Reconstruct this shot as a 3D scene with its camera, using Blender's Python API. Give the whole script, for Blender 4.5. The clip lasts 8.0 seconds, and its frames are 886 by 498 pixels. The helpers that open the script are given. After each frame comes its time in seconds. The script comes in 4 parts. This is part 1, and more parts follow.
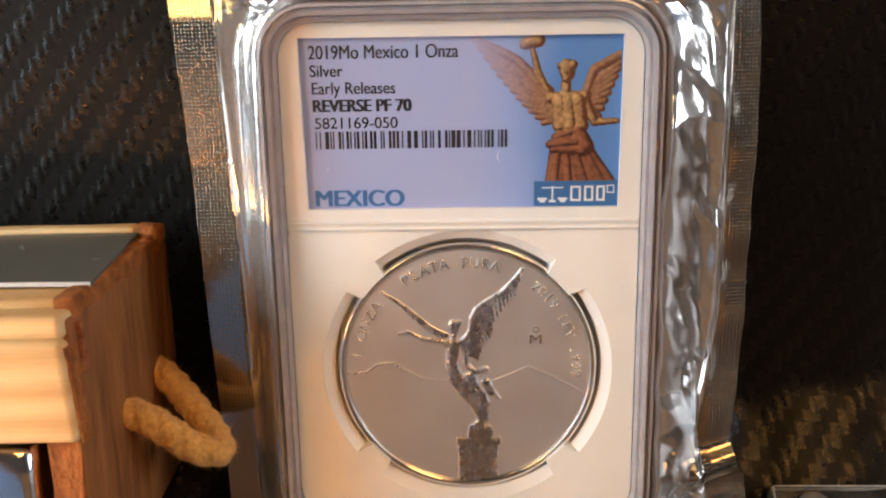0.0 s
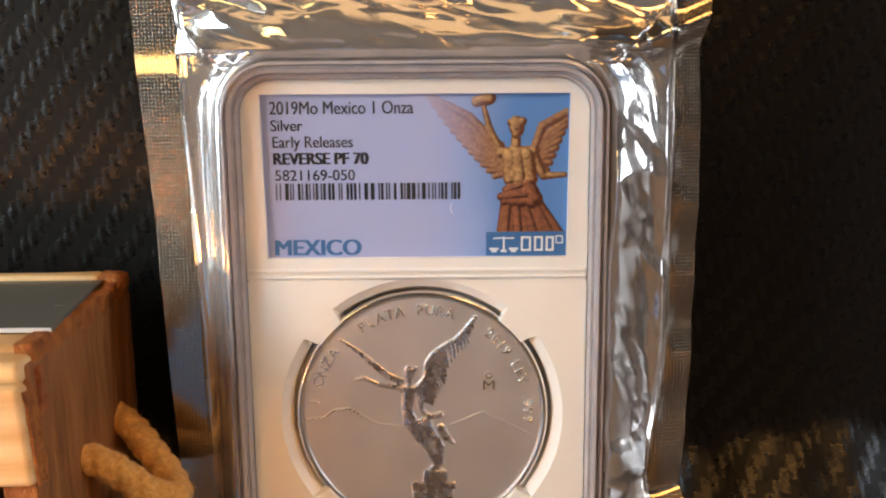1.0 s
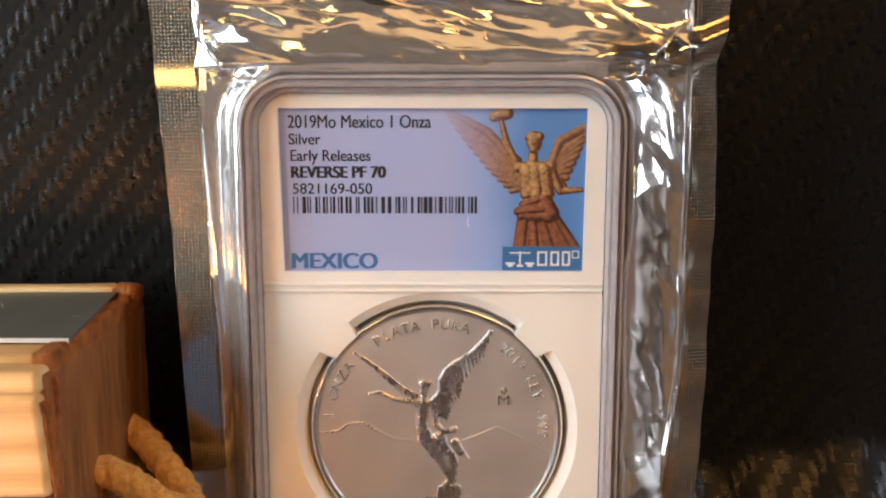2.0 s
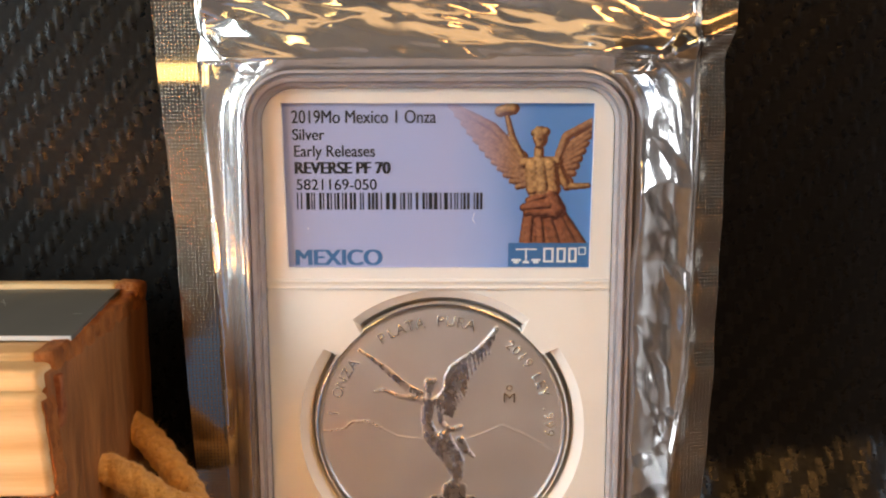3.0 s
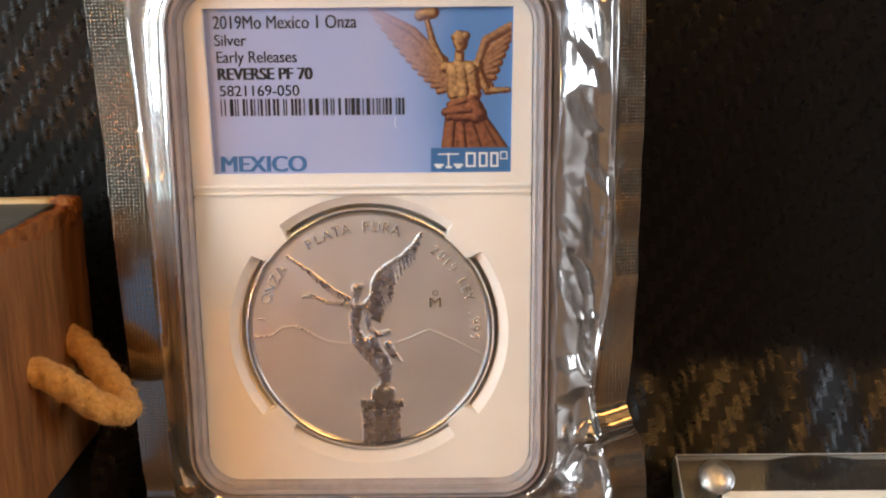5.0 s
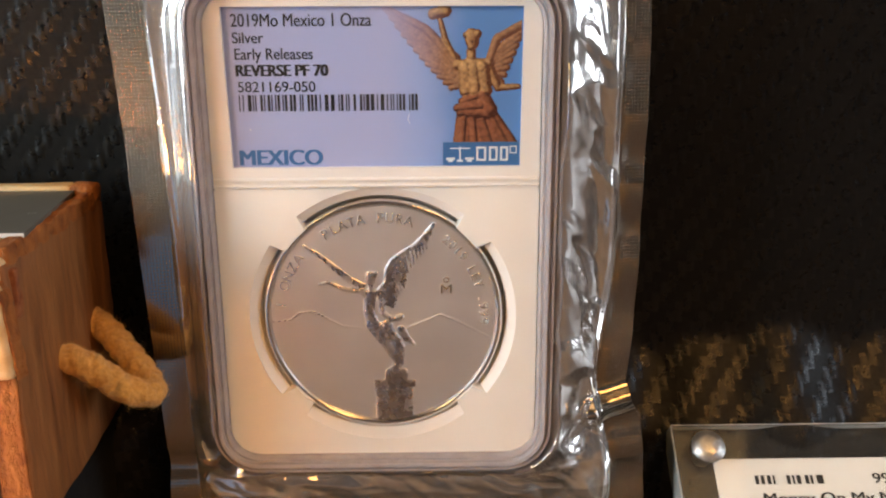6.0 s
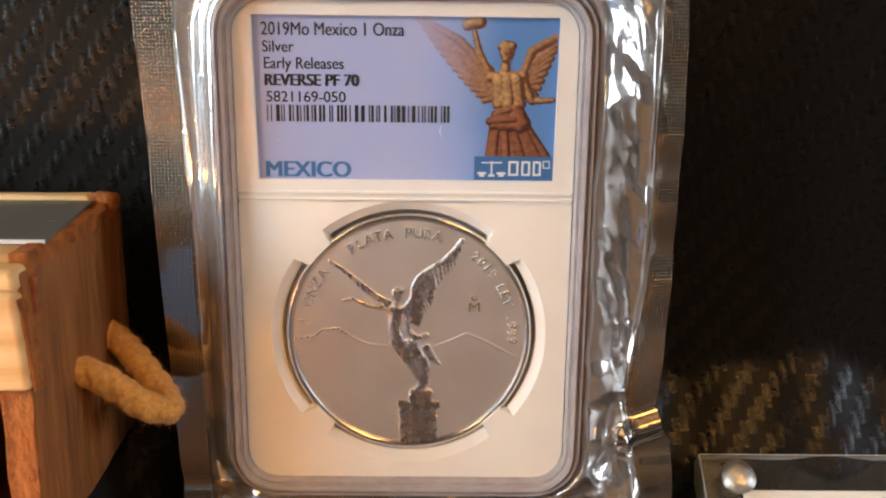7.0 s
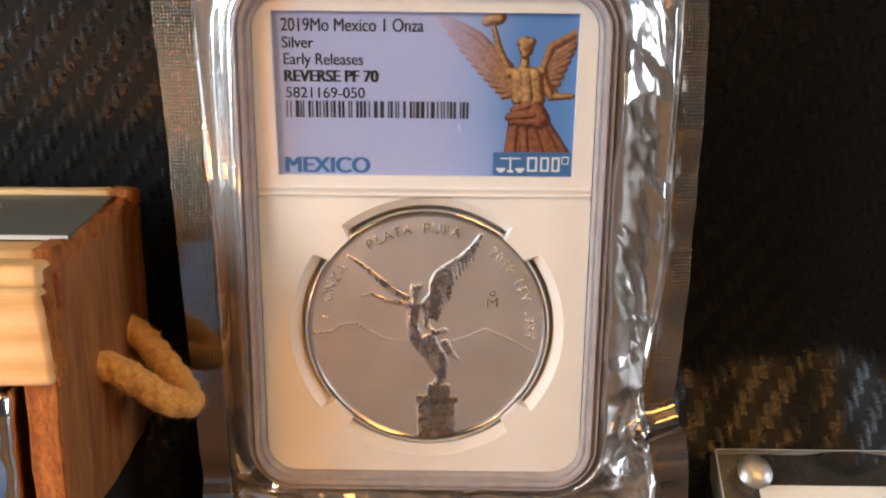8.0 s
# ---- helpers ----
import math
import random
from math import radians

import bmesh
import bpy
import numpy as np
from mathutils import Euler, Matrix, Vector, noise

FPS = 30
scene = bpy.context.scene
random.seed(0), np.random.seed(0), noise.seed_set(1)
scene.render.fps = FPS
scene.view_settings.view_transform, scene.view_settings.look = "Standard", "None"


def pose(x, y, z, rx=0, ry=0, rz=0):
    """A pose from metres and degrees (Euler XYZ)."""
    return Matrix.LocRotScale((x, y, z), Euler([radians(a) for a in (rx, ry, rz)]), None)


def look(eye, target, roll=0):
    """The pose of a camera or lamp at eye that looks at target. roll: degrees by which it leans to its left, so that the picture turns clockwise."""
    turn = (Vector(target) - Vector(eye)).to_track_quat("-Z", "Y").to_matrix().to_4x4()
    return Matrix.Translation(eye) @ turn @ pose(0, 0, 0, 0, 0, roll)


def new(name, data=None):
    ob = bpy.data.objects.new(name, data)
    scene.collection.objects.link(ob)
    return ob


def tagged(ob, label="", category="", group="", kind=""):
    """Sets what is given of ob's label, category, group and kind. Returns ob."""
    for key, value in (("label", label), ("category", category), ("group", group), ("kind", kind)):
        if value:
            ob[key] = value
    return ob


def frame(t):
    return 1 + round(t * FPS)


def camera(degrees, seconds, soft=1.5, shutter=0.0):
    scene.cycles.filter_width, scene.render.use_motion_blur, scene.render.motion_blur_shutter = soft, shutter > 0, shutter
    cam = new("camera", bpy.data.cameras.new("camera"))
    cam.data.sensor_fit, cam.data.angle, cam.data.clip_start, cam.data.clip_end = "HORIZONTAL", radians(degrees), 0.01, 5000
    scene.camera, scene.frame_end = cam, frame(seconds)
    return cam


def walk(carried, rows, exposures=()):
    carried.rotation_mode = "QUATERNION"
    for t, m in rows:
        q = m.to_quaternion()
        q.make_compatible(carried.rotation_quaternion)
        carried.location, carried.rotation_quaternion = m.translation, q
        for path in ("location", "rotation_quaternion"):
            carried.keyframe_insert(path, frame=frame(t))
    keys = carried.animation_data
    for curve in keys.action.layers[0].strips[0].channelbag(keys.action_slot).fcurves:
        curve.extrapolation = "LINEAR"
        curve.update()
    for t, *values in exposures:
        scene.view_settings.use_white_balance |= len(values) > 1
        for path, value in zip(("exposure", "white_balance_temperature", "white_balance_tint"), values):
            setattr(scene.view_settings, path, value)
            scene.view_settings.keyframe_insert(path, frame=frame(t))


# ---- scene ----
# All built sizes below are in millimetres: U turns them into metres, ZO lifts the plan so that the table mat lies at z = 0.
U, ZO = 0.001, 18.0
cam = camera(54.0, 8.0, soft=2.1)
PATH = [
    (0, (1.30, 5.51, 94.42), (-31.1, 979.9, -128.1), -0.98),
    (0.2, (3.87, 3.81, 94.12), (-1.7, 982.6, -110.7), -1.58),
    (0.5, (7.24, 3.86, 94.49), (-7.8, 985.6, -95.0), -1.39),
    (1, (4.66, 1.02, 95.01), (-0.5, 987.1, -70.9), -0.50),
    (1.5, (3.16, 0.57, 94.73), (-3.1, 989.9, -51.0), -0.12),
    (3, (2.27, 2.09, 94.49), (-9.5, 990.5, -56.6), -0.12),
    (3.5, (2.21, 2.63, 94.55), (-11.7, 990.3, -61.7), -0.12),
    (4, (1.80, 3.12, 94.50), (-10.7, 990.0, -66.4), -0.25),
    (4.2, (3.11, 2.88, 93.83), (-15.6, 989.7, -66.8), -0.53),
    (4.3, (2.71, 2.85, 92.39), (-8.7, 990.5, -63.9), -0.74),
    (4.5, (10.34, 0.15, 90.44), (3.4, 985.1, -82.5), -0.72),
    (4.7, (12.43, -2.53, 86.83), (7.8, 983.2, -81.5), -0.96),
    (5, (12.91, -1.28, 84.95), (7.6, 981.5, -99.6), -0.56),
    (5.2, (8.57, -1.29, 86.31), (6.3, 980.5, -103.7), -0.27),
    (6.3, (9.21, -6.07, 95.34), (20.1, 957.5, -171.9), -0.47),
    (6.5, (8.73, -3.33, 91.84), (16.2, 968.9, -141.9), -0.59),
    (7, (4.82, -2.06, 91.20), (12.3, 973.2, -129.5), 0.59),
    (7.2, (5.65, -0.69, 89.46), (6.7, 975.2, -129.0), 0.32),
    (7.5, (5.34, 0.03, 89.90), (7.4, 971.7, -146.3), 0.29),
    (7.7, (6.09, 0.12, 89.23), (-0.8, 971.2, -149.6), 0.21),
    (8, (3.36, -2.24, 92.01), (0.3, 970.7, -139.2), 0.54),
]


def lift(p):
    return Vector((p[0] * U, p[1] * U, (p[2] + ZO - 12.0) * U))


walk(cam, [(t, look(lift(e), lift(g), r)) for t, e, g, r in PATH])

# ---- world and lamps ----
world = bpy.data.worlds.new("world")
scene.world = world
world.use_nodes = True
sky = world.node_tree.nodes.new("ShaderNodeTexSky")
sky.sky_type, sky.sun_disc, sky.sun_elevation, sky.sun_rotation = "NISHITA", False, radians(38), radians(215)
world.node_tree.nodes["Background"].inputs[1].default_value = 0.12
world.node_tree.links.new(sky.outputs[0], world.node_tree.nodes["Background"].inputs[0])


def area_lamp(name, eye, target, sx, sy, watts, colour):
    data = bpy.data.lights.new(name, "AREA")
    data.shape, data.size, data.size_y, data.energy, data.color = "RECTANGLE", sx, sy, watts, colour
    ob = new(name, data)
    ob.matrix_world = look(eye, target)
    return ob


# added, unseen sources: cool key from the left, cool east fill, warm fills
area_lamp("key_light", (-1.12, -0.48, 0.37), (0, 0.12, 0.05), 0.66, 0.66, 17.4, (0.78, 0.93, 1.0))
area_lamp("east_fill", (1.68, -0.35, 0.45), (0, 0.1, 0.05), 0.65, 0.7, 12, (0.84, 0.92, 1.0))
area_lamp("warm_fill", (0.46, -0.90, 0.80), (0.05, 0.1, 0.02), 0.43, 0.28, 4.8, (1.0, 0.48, 0.13))
# added so that it mirrors as the gold patch on the left seal
area_lamp("warm_fill", (-0.54, -0.85, 0.43), (-0.04, 0.137, 0.106), 0.26, 0.14, 1.0, (1.0, 0.66, 0.22))
# tiny added fill for the orange glow on the rail and lower insert
area_lamp("warm_fill", (-0.118, 0.028, 0.046), (-0.075, 0.110, 0.040), 0.02, 0.02, 0.085, (1.0, 0.38, 0.08))
area_lamp("overhead_fill", (-0.1, -0.55, 1.57), (-0.1, -0.5, 0), 1.5, 0.8, 4.0, (1.0, 0.58, 0.24))
scene.view_settings.exposure = 0.06


# ---- materials ----
def material(name, colour, rough=0.5, metal=0.0, **more):
    m = bpy.data.materials.new(name)
    m.use_nodes = True
    b = m.node_tree.nodes["Principled BSDF"]
    b.inputs["Base Color"].default_value = (*colour, 1)
    b.inputs["Roughness"].default_value = rough
    b.inputs["Metallic"].default_value = metal
    for key, value in more.items():
        b.inputs[key.replace("_", " ")].default_value = value
    return m


def node(m, kind, **values):
    n = m.node_tree.nodes.new("ShaderNode" + kind)
    for key, value in values.items():
        n.inputs[key.replace("_", " ")].default_value = value
    return n


def link(m, a, out, b, inp):
    m.node_tree.links.new(a.outputs[out], b.inputs[inp])


def coords(m, scale=(1, 1, 1), turn=(0, 0, 0)):
    """Object coordinates in millimetres."""
    tc = node(m, "TexCoord")
    mp = node(m, "Mapping")
    mp.inputs["Scale"].default_value = [1000 * s for s in scale]
    mp.inputs["Rotation"].default_value = [radians(a) for a in turn]
    link(m, tc, "Object", mp, "Vector")
    return mp


def ramp(m, src, out, stops):
    r = node(m, "ValToRGB")
    els = r.color_ramp.elements
    while len(els) < len(stops):
        els.new(0.5)
    for e, (pos, c) in zip(els, stops):
        e.position, e.color = pos, (*c, 1) if len(c) == 3 else c
    link(m, src, out, r, "Fac")
    return r


def bump(m, src, out, strength, distance):
    b = node(m, "Bump", Strength=strength, Distance=distance)
    link(m, src, out, b, "Height")
    link(m, b, "Normal", m.node_tree.nodes["Principled BSDF"], "Normal")
    return b


def noisy(m, scale, stops, detail=4.0, stretch=(1, 1, 1), bumpy=0.0, depth=0.0001, rough=None):
    """Colour variation by noise at a size in millimetres, with fine relief."""
    mp = coords(m, stretch)
    n = node(m, "TexNoise", Scale=scale, Detail=detail, Roughness=0.6)
    link(m, mp, "Vector", n, "Vector")
    r = ramp(m, n, "Fac", stops)
    b = m.node_tree.nodes["Principled BSDF"]
    link(m, r, "Color", b, "Base Color")
    if rough:
        rr = node(m, "MapRange")
        rr.inputs["To Min"].default_value, rr.inputs["To Max"].default_value = rough
        link(m, n, "Fac", rr, "Value")
        link(m, rr, "Result", b, "Roughness")
    if bumpy:
        bump(m, n, "Fac", bumpy, depth)
    return m


def wood(name, dark, mid, light, turn=(0, 0, 0), ring=0.55):
    """Sawn pine: growth rings as stretched waves, fibre noise over them."""
    m = material(name, mid, 0.55)
    mp = coords(m, (0.12, 1, 1), turn)
    w = node(m, "TexWave", Scale=ring * 0.35, Distortion=7.0, Detail=3.0)
    w.bands_direction = "Z"
    w.inputs["Detail Scale"].default_value = 0.6
    link(m, mp, "Vector", w, "Vector")
    mp2 = coords(m, (0.05, 1.4, 1.4), turn)
    n = node(m, "TexNoise", Scale=2.2, Detail=6.0, Roughness=0.65)
    link(m, mp2, "Vector", n, "Vector")
    a = node(m, "Math")
    a.operation = "MULTIPLY_ADD"
    a.inputs[1].default_value = 0.45
    link(m, w, "Fac", a, 0)
    h = node(m, "Math")
    h.operation = "MULTIPLY"
    h.inputs[1].default_value = 0.55
    link(m, n, "Fac", h, 0)
    link(m, h, "Value", a, 2)
    r = ramp(m, a, "Value", [(0.15, dark), (0.48, mid), (0.85, light)])
    link(m, r, "Color", m.node_tree.nodes["Principled BSDF"], "Base Color")
    bump(m, n, "Fac", 0.35, 0.0003)
    return m


def clear(name, gloss_rough, ior, tint=(1, 1, 1), haze=0.0):
    """Thin clear film or pane: straight through, with a mirror gloss by Fresnel and some milky haze."""
    m = bpy.data.materials.new(name)
    m.use_nodes = True
    t = m.node_tree
    t.nodes.remove(t.nodes["Principled BSDF"])
    tr, gl, fr, mx = node(m, "BsdfTransparent"), node(m, "BsdfGlossy"), node(m, "Fresnel"), node(m, "MixShader")
    tr.inputs["Color"].default_value = (*tint, 1)
    gl.inputs["Roughness"].default_value = gloss_rough
    fr.inputs["IOR"].default_value = ior
    link(m, fr, "Fac", mx, "Fac")
    if haze:
        df, hz = node(m, "BsdfDiffuse"), node(m, "MixShader", Fac=haze)
        df.inputs["Color"].default_value = (0.85, 0.83, 0.82, 1)
        link(m, tr, "BSDF", hz, 1)
        link(m, df, "BSDF", hz, 2)
        link(m, hz, "Shader", mx, 1)
    else:
        link(m, tr, "BSDF", mx, 1)
    link(m, gl, "BSDF", mx, 2)
    link(m, mx, "Shader", t.nodes["Material Output"], "Surface")
    return m


def foil(name, rough, cell=0.0, colour=(0.70, 0.68, 0.66)):
    m = material(name, colour, rough, 1.0)
    mp = coords(m)
    n = node(m, "TexNoise", Scale=0.5, Detail=3.0)
    link(m, mp, "Vector", n, "Vector")
    if cell:
        sep = node(m, "SeparateXYZ")
        link(m, mp, "Vector", sep, "Vector")
        waves = []
        for axis, k in (("X", 1.0), ("Z", 1.0)):
            s = node(m, "Math")
            s.operation = "MULTIPLY"
            s.inputs[1].default_value = 2 * math.pi / cell * k
            link(m, sep, axis, s, 0)
            c = node(m, "Math")
            c.operation = "SINE"
            link(m, s, "Value", c, 0)
            pos = node(m, "Math")
            pos.operation = "MAXIMUM"
            pos.inputs[1].default_value = 0.0
            link(m, c, "Value", pos, 0)
            waves.append(pos)
        p = node(m, "Math")
        p.operation = "MULTIPLY"
        link(m, waves[0], "Value", p, 0)
        link(m, waves[1], "Value", p, 1)
        top = node(m, "Math")
        top.operation = "MAXIMUM"
        top.inputs[1].default_value = 0.0
        link(m, p, "Value", top, 0)
        dot = node(m, "Math")
        dot.operation = "POWER"
        dot.inputs[1].default_value = 1.5
        link(m, top, "Value", dot, 0)
        q = node(m, "Math")
        q.operation = "MULTIPLY_ADD"
        q.inputs[1].default_value = 0.12
        link(m, n, "Fac", q, 0)
        link(m, dot, "Value", q, 2)
        bump(m, q, "Value", 0.74, 0.00007)
    else:
        bump(m, n, "Fac", 0.15, 0.0003)
    return m


WHITE = noisy(material("white_plastic", (0.80, 0.79, 0.77), 0.38), 0.25, [(0.3, (0.77, 0.755, 0.73)), (0.7, (0.82, 0.81, 0.79))], bumpy=0.04)
CLEAR_RIM = noisy(material("clear_plastic", (0.62, 0.57, 0.57), 0.14, Transmission_Weight=0.45, IOR=1.46, Coat_Weight=0.4), 0.3, [(0.3, (0.54, 0.50, 0.53)), (0.7, (0.70, 0.66, 0.69))])
PANE = clear("clear_pane", 0.04, 1.35)
FILM = clear("clear_film", 0.10, 1.30)
# white haze mixed into these two films brightens the dark strips round the slab
HAZY_FILM = clear("hazed_crinkled_film", 0.14, 1.45, haze=0.16)
SIDE_FILM = clear("hazed_loose_film", 0.10, 1.40, haze=0.09)
FOIL = foil("foil", 0.14, colour=(0.76, 0.74, 0.72))
SEAL = foil("embossed_foil", 0.13, 0.55, (0.37, 0.32, 0.26))
SILVER = noisy(material("coin_silver", (0.66, 0.65, 0.65), 0.30, 1.0), 0.12, [(0.3, (0.80, 0.79, 0.82)), (0.7, (0.90, 0.89, 0.92))], rough=(0.40, 0.54))
POLISHED = material("polished_silver", (0.90, 0.89, 0.88), 0.13, 1.0)
# same silver, darkened in colour for the dark reflections of the polished relief
FIGURE = noisy(material("darkened_relief_silver", (0.60, 0.58, 0.61), 0.24, 1.0), 0.6, [(0.3, (0.46, 0.44, 0.49)), (0.7, (0.68, 0.66, 0.68))], rough=(0.20, 0.34))
LETTER = material("struck_silver", (0.95, 0.94, 0.94), 0.26, 1.0)
INK = material("black_ink", (0.015, 0.015, 0.018), 0.5)
BLUE_INK = material("blue_ink", (0.038, 0.145, 0.36), 0.5)
WHITE_INK = material("white_ink", (0.75, 0.80, 0.84), 0.5)
PAPER = material("card", (0.86, 0.83, 0.80), 0.55)
ACRYLIC = clear("acrylic", 0.04, 1.42, (0.94, 0.96, 0.96), 0.012)
BOLT = noisy(material("bolt_steel", (0.75, 0.74, 0.72), 0.38, 0.85), 0.9, [(0.3, (0.55, 0.54, 0.52)), (0.7, (0.8, 0.79, 0.77))], bumpy=0.5, depth=0.0003)
PLATE = noisy(material("grey_steel", (0.16, 0.17, 0.16), 0.42, 0.3), 0.35, [(0.25, (0.135, 0.145, 0.135)), (0.75, (0.20, 0.21, 0.195))], stretch=(1, 0.3, 1), rough=(0.32, 0.5))
EDGE = material("cut_steel", (0.8, 0.8, 0.8), 0.45, 0.3)
PINE = wood("pale_pine", (0.66, 0.40, 0.17), (0.78, 0.55, 0.27), (0.86, 0.67, 0.39), ring=0.22)
# base tone also holds the side's shade and the warm light on it
PINE_SIDE = noisy(material("shaded_brown_pine", (0.16, 0.07, 0.026), 0.6), 0.10, [(0.28, (0.17, 0.060, 0.018)), (0.50, (0.30, 0.115, 0.032)), (0.78, (0.41, 0.175, 0.054))], detail=9, stretch=(3.2, 3.2, 0.5), bumpy=0.8, depth=0.0012)
PINE_END = noisy(material("rough_end_grain", (0.42, 0.18, 0.06), 0.8), 0.45, [(0.3, (0.17, 0.050, 0.010)), (0.5, (0.38, 0.125, 0.024)), (0.8, (0.52, 0.205, 0.048))], detail=9, stretch=(1, 1, 0.6), bumpy=1.0, depth=0.0016)
SPLINTER = noisy(material("torn_wood", (0.30, 0.08, 0.025), 0.7), 0.8, [(0.3, (0.2, 0.05, 0.015)), (0.7, (0.42, 0.15, 0.05))], bumpy=0.5, depth=0.0006)
ROPE = noisy(material("cotton_rope", (0.52, 0.30, 0.10), 0.92, Sheen_Weight=0.2), 1.1, [(0.25, (0.60, 0.28, 0.06)), (0.7, (0.88, 0.51, 0.14))], detail=8, bumpy=0.9, depth=0.0009)
WEAVE = noisy(material("woven_vinyl", (0.006, 0.006, 0.006), 0.3, Specular_IOR_Level=0.27), 0.9, [(0.3, (0.003, 0.003, 0.003)), (0.7, (0.008, 0.0075, 0.007))], detail=6, bumpy=0.4, depth=0.0003, rough=(0.22, 0.34))
TOW = noisy(material("matte_tow", (0.004, 0.004, 0.004), 0.40, Specular_IOR_Level=0.13), 0.9, [(0.3, (0.004, 0.004, 0.004)), (0.7, (0.010, 0.0095, 0.009))], detail=6, bumpy=0.35, depth=0.0003)
BLACK = noisy(material("black_cloth", (0.008, 0.008, 0.008), 0.8), 0.6, [(0.3, (0.005, 0.005, 0.005)), (0.7, (0.012, 0.011, 0.010))], bumpy=0.3, depth=0.0004)
OAK = wood("oak_floor", (0.20, 0.09, 0.035), (0.38, 0.20, 0.085), (0.50, 0.29, 0.13), ring=0.1)
TABLE = noisy(material("table_laminate", (0.12, 0.085, 0.06), 0.45), 0.01, [(0.3, (0.10, 0.07, 0.05)), (0.7, (0.15, 0.105, 0.075))])
# for the added cloth that the foil seal mirrors as blue
BLUE_REFLECTOR = noisy(material("blue_cloth", (0.07, 0.16, 0.42), 0.9), 0.3, [(0.3, (0.10, 0.24, 0.60)), (0.7, (0.22, 0.40, 0.78))], bumpy=0.4, depth=0.0006)
SKY_CARD = material("glow_card", (0, 0, 0), 1.0, Emission_Color=(0.62, 0.78, 1.0, 1), Emission_Strength=1.3)
PLASTER = noisy(material("plaster", (0.21, 0.215, 0.235), 0.85), 0.02, [(0.3, (0.185, 0.19, 0.21)), (0.7, (0.235, 0.24, 0.26))], bumpy=0.2, depth=0.001)
CEILING = noisy(material("ceiling_paint", (0.5, 0.42, 0.33), 0.9), 0.02, [(0.3, (0.24, 0.15, 0.085)), (0.7, (0.30, 0.19, 0.11))])
FROSTED = noisy(material("sawn_acrylic", (0.62, 0.66, 0.68), 0.35, Transmission_Weight=0.35), 0.5, [(0.3, (0.5, 0.54, 0.56)), (0.7, (0.72, 0.75, 0.77))], bumpy=0.3, depth=0.0003)


def label_paper():
    """Lavender print that turns to a blue sky towards one end."""
    m = material("label_paper", (0.5, 0.55, 0.8), 0.42)
    mp = coords(m)
    sep = node(m, "SeparateXYZ")
    link(m, mp, "Vector", sep, "Vector")
    mr = node(m, "MapRange")
    mr.inputs["From Min"].default_value, mr.inputs["From Max"].default_value = 2.0, 17.0
    link(m, sep, "X", mr, "Value")
    n = node(m, "TexNoise", Scale=0.08, Detail=2.0)
    link(m, mp, "Vector", n, "Vector")
    a = node(m, "Math")
    a.operation = "MULTIPLY_ADD"
    a.inputs[1].default_value = 0.35
    link(m, n, "Fac", a, 0)
    link(m, mr, "Result", a, 2)
    r = ramp(m, a, "Value", [(0.12, (0.385, 0.44, 0.69)), (0.5, (0.30, 0.41, 0.71)), (1.0, (0.10, 0.25, 0.58))])
    link(m, r, "Color", m.node_tree.nodes["Principled BSDF"], "Base Color")
    return m


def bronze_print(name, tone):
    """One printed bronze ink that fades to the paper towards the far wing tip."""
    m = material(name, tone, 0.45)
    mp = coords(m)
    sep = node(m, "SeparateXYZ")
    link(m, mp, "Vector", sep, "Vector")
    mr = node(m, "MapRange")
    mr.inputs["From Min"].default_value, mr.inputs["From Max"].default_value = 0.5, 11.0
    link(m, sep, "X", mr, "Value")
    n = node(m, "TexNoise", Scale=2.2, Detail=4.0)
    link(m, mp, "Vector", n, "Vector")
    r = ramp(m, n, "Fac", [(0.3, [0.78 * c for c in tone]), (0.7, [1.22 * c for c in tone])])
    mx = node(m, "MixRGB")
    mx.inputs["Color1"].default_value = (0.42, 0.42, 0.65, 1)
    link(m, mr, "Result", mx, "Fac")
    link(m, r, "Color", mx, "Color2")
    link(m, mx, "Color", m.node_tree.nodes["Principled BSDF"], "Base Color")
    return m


LABEL = label_paper()
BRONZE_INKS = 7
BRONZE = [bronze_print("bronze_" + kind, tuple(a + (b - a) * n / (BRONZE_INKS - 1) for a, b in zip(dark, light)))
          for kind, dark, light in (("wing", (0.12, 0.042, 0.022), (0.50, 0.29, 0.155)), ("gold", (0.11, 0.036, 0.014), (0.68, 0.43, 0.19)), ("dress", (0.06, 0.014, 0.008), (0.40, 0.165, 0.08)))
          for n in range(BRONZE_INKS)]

# ---- builders ----
ORIGIN = {}


def thing(name, origin, label, category, group="", kind=""):
    ob = new(name)
    ob.empty_display_size = 0.01
    ob.location = Vector((origin[0], origin[1], origin[2] + ZO)) * U
    ORIGIN[ob.name] = Vector(origin)
    return tagged(ob, label, category, group, kind)


def part(name, bm, mat, parent=None, label="", smooth=False, origin=(0, 0, 0)):
    """Links a bmesh given in plan millimetres as one mesh, under a thing or part where one is given."""
    o = ORIGIN[parent.name] if parent else Vector(origin)
    for v in bm.verts:
        v.co = (v.co - o) * U
    me = bpy.data.meshes.new(name)
    bm.to_mesh(me)
    bm.free()
    return finish(name, me, mat, parent, label, smooth, o)


def grid_part(name, verts, faces, mat, parent=None, label="", smooth=True, origin=(0, 0, 0)):
    """The same for arrays of vertices and faces."""
    o = ORIGIN[parent.name] if parent else Vector(origin)
    me = bpy.data.meshes.new(name)
    me.from_pydata(((np.asarray(verts) - np.array(o)) * U).tolist(), [], np.asarray(faces).tolist())
    return finish(name, me, mat, parent, label, smooth, o)


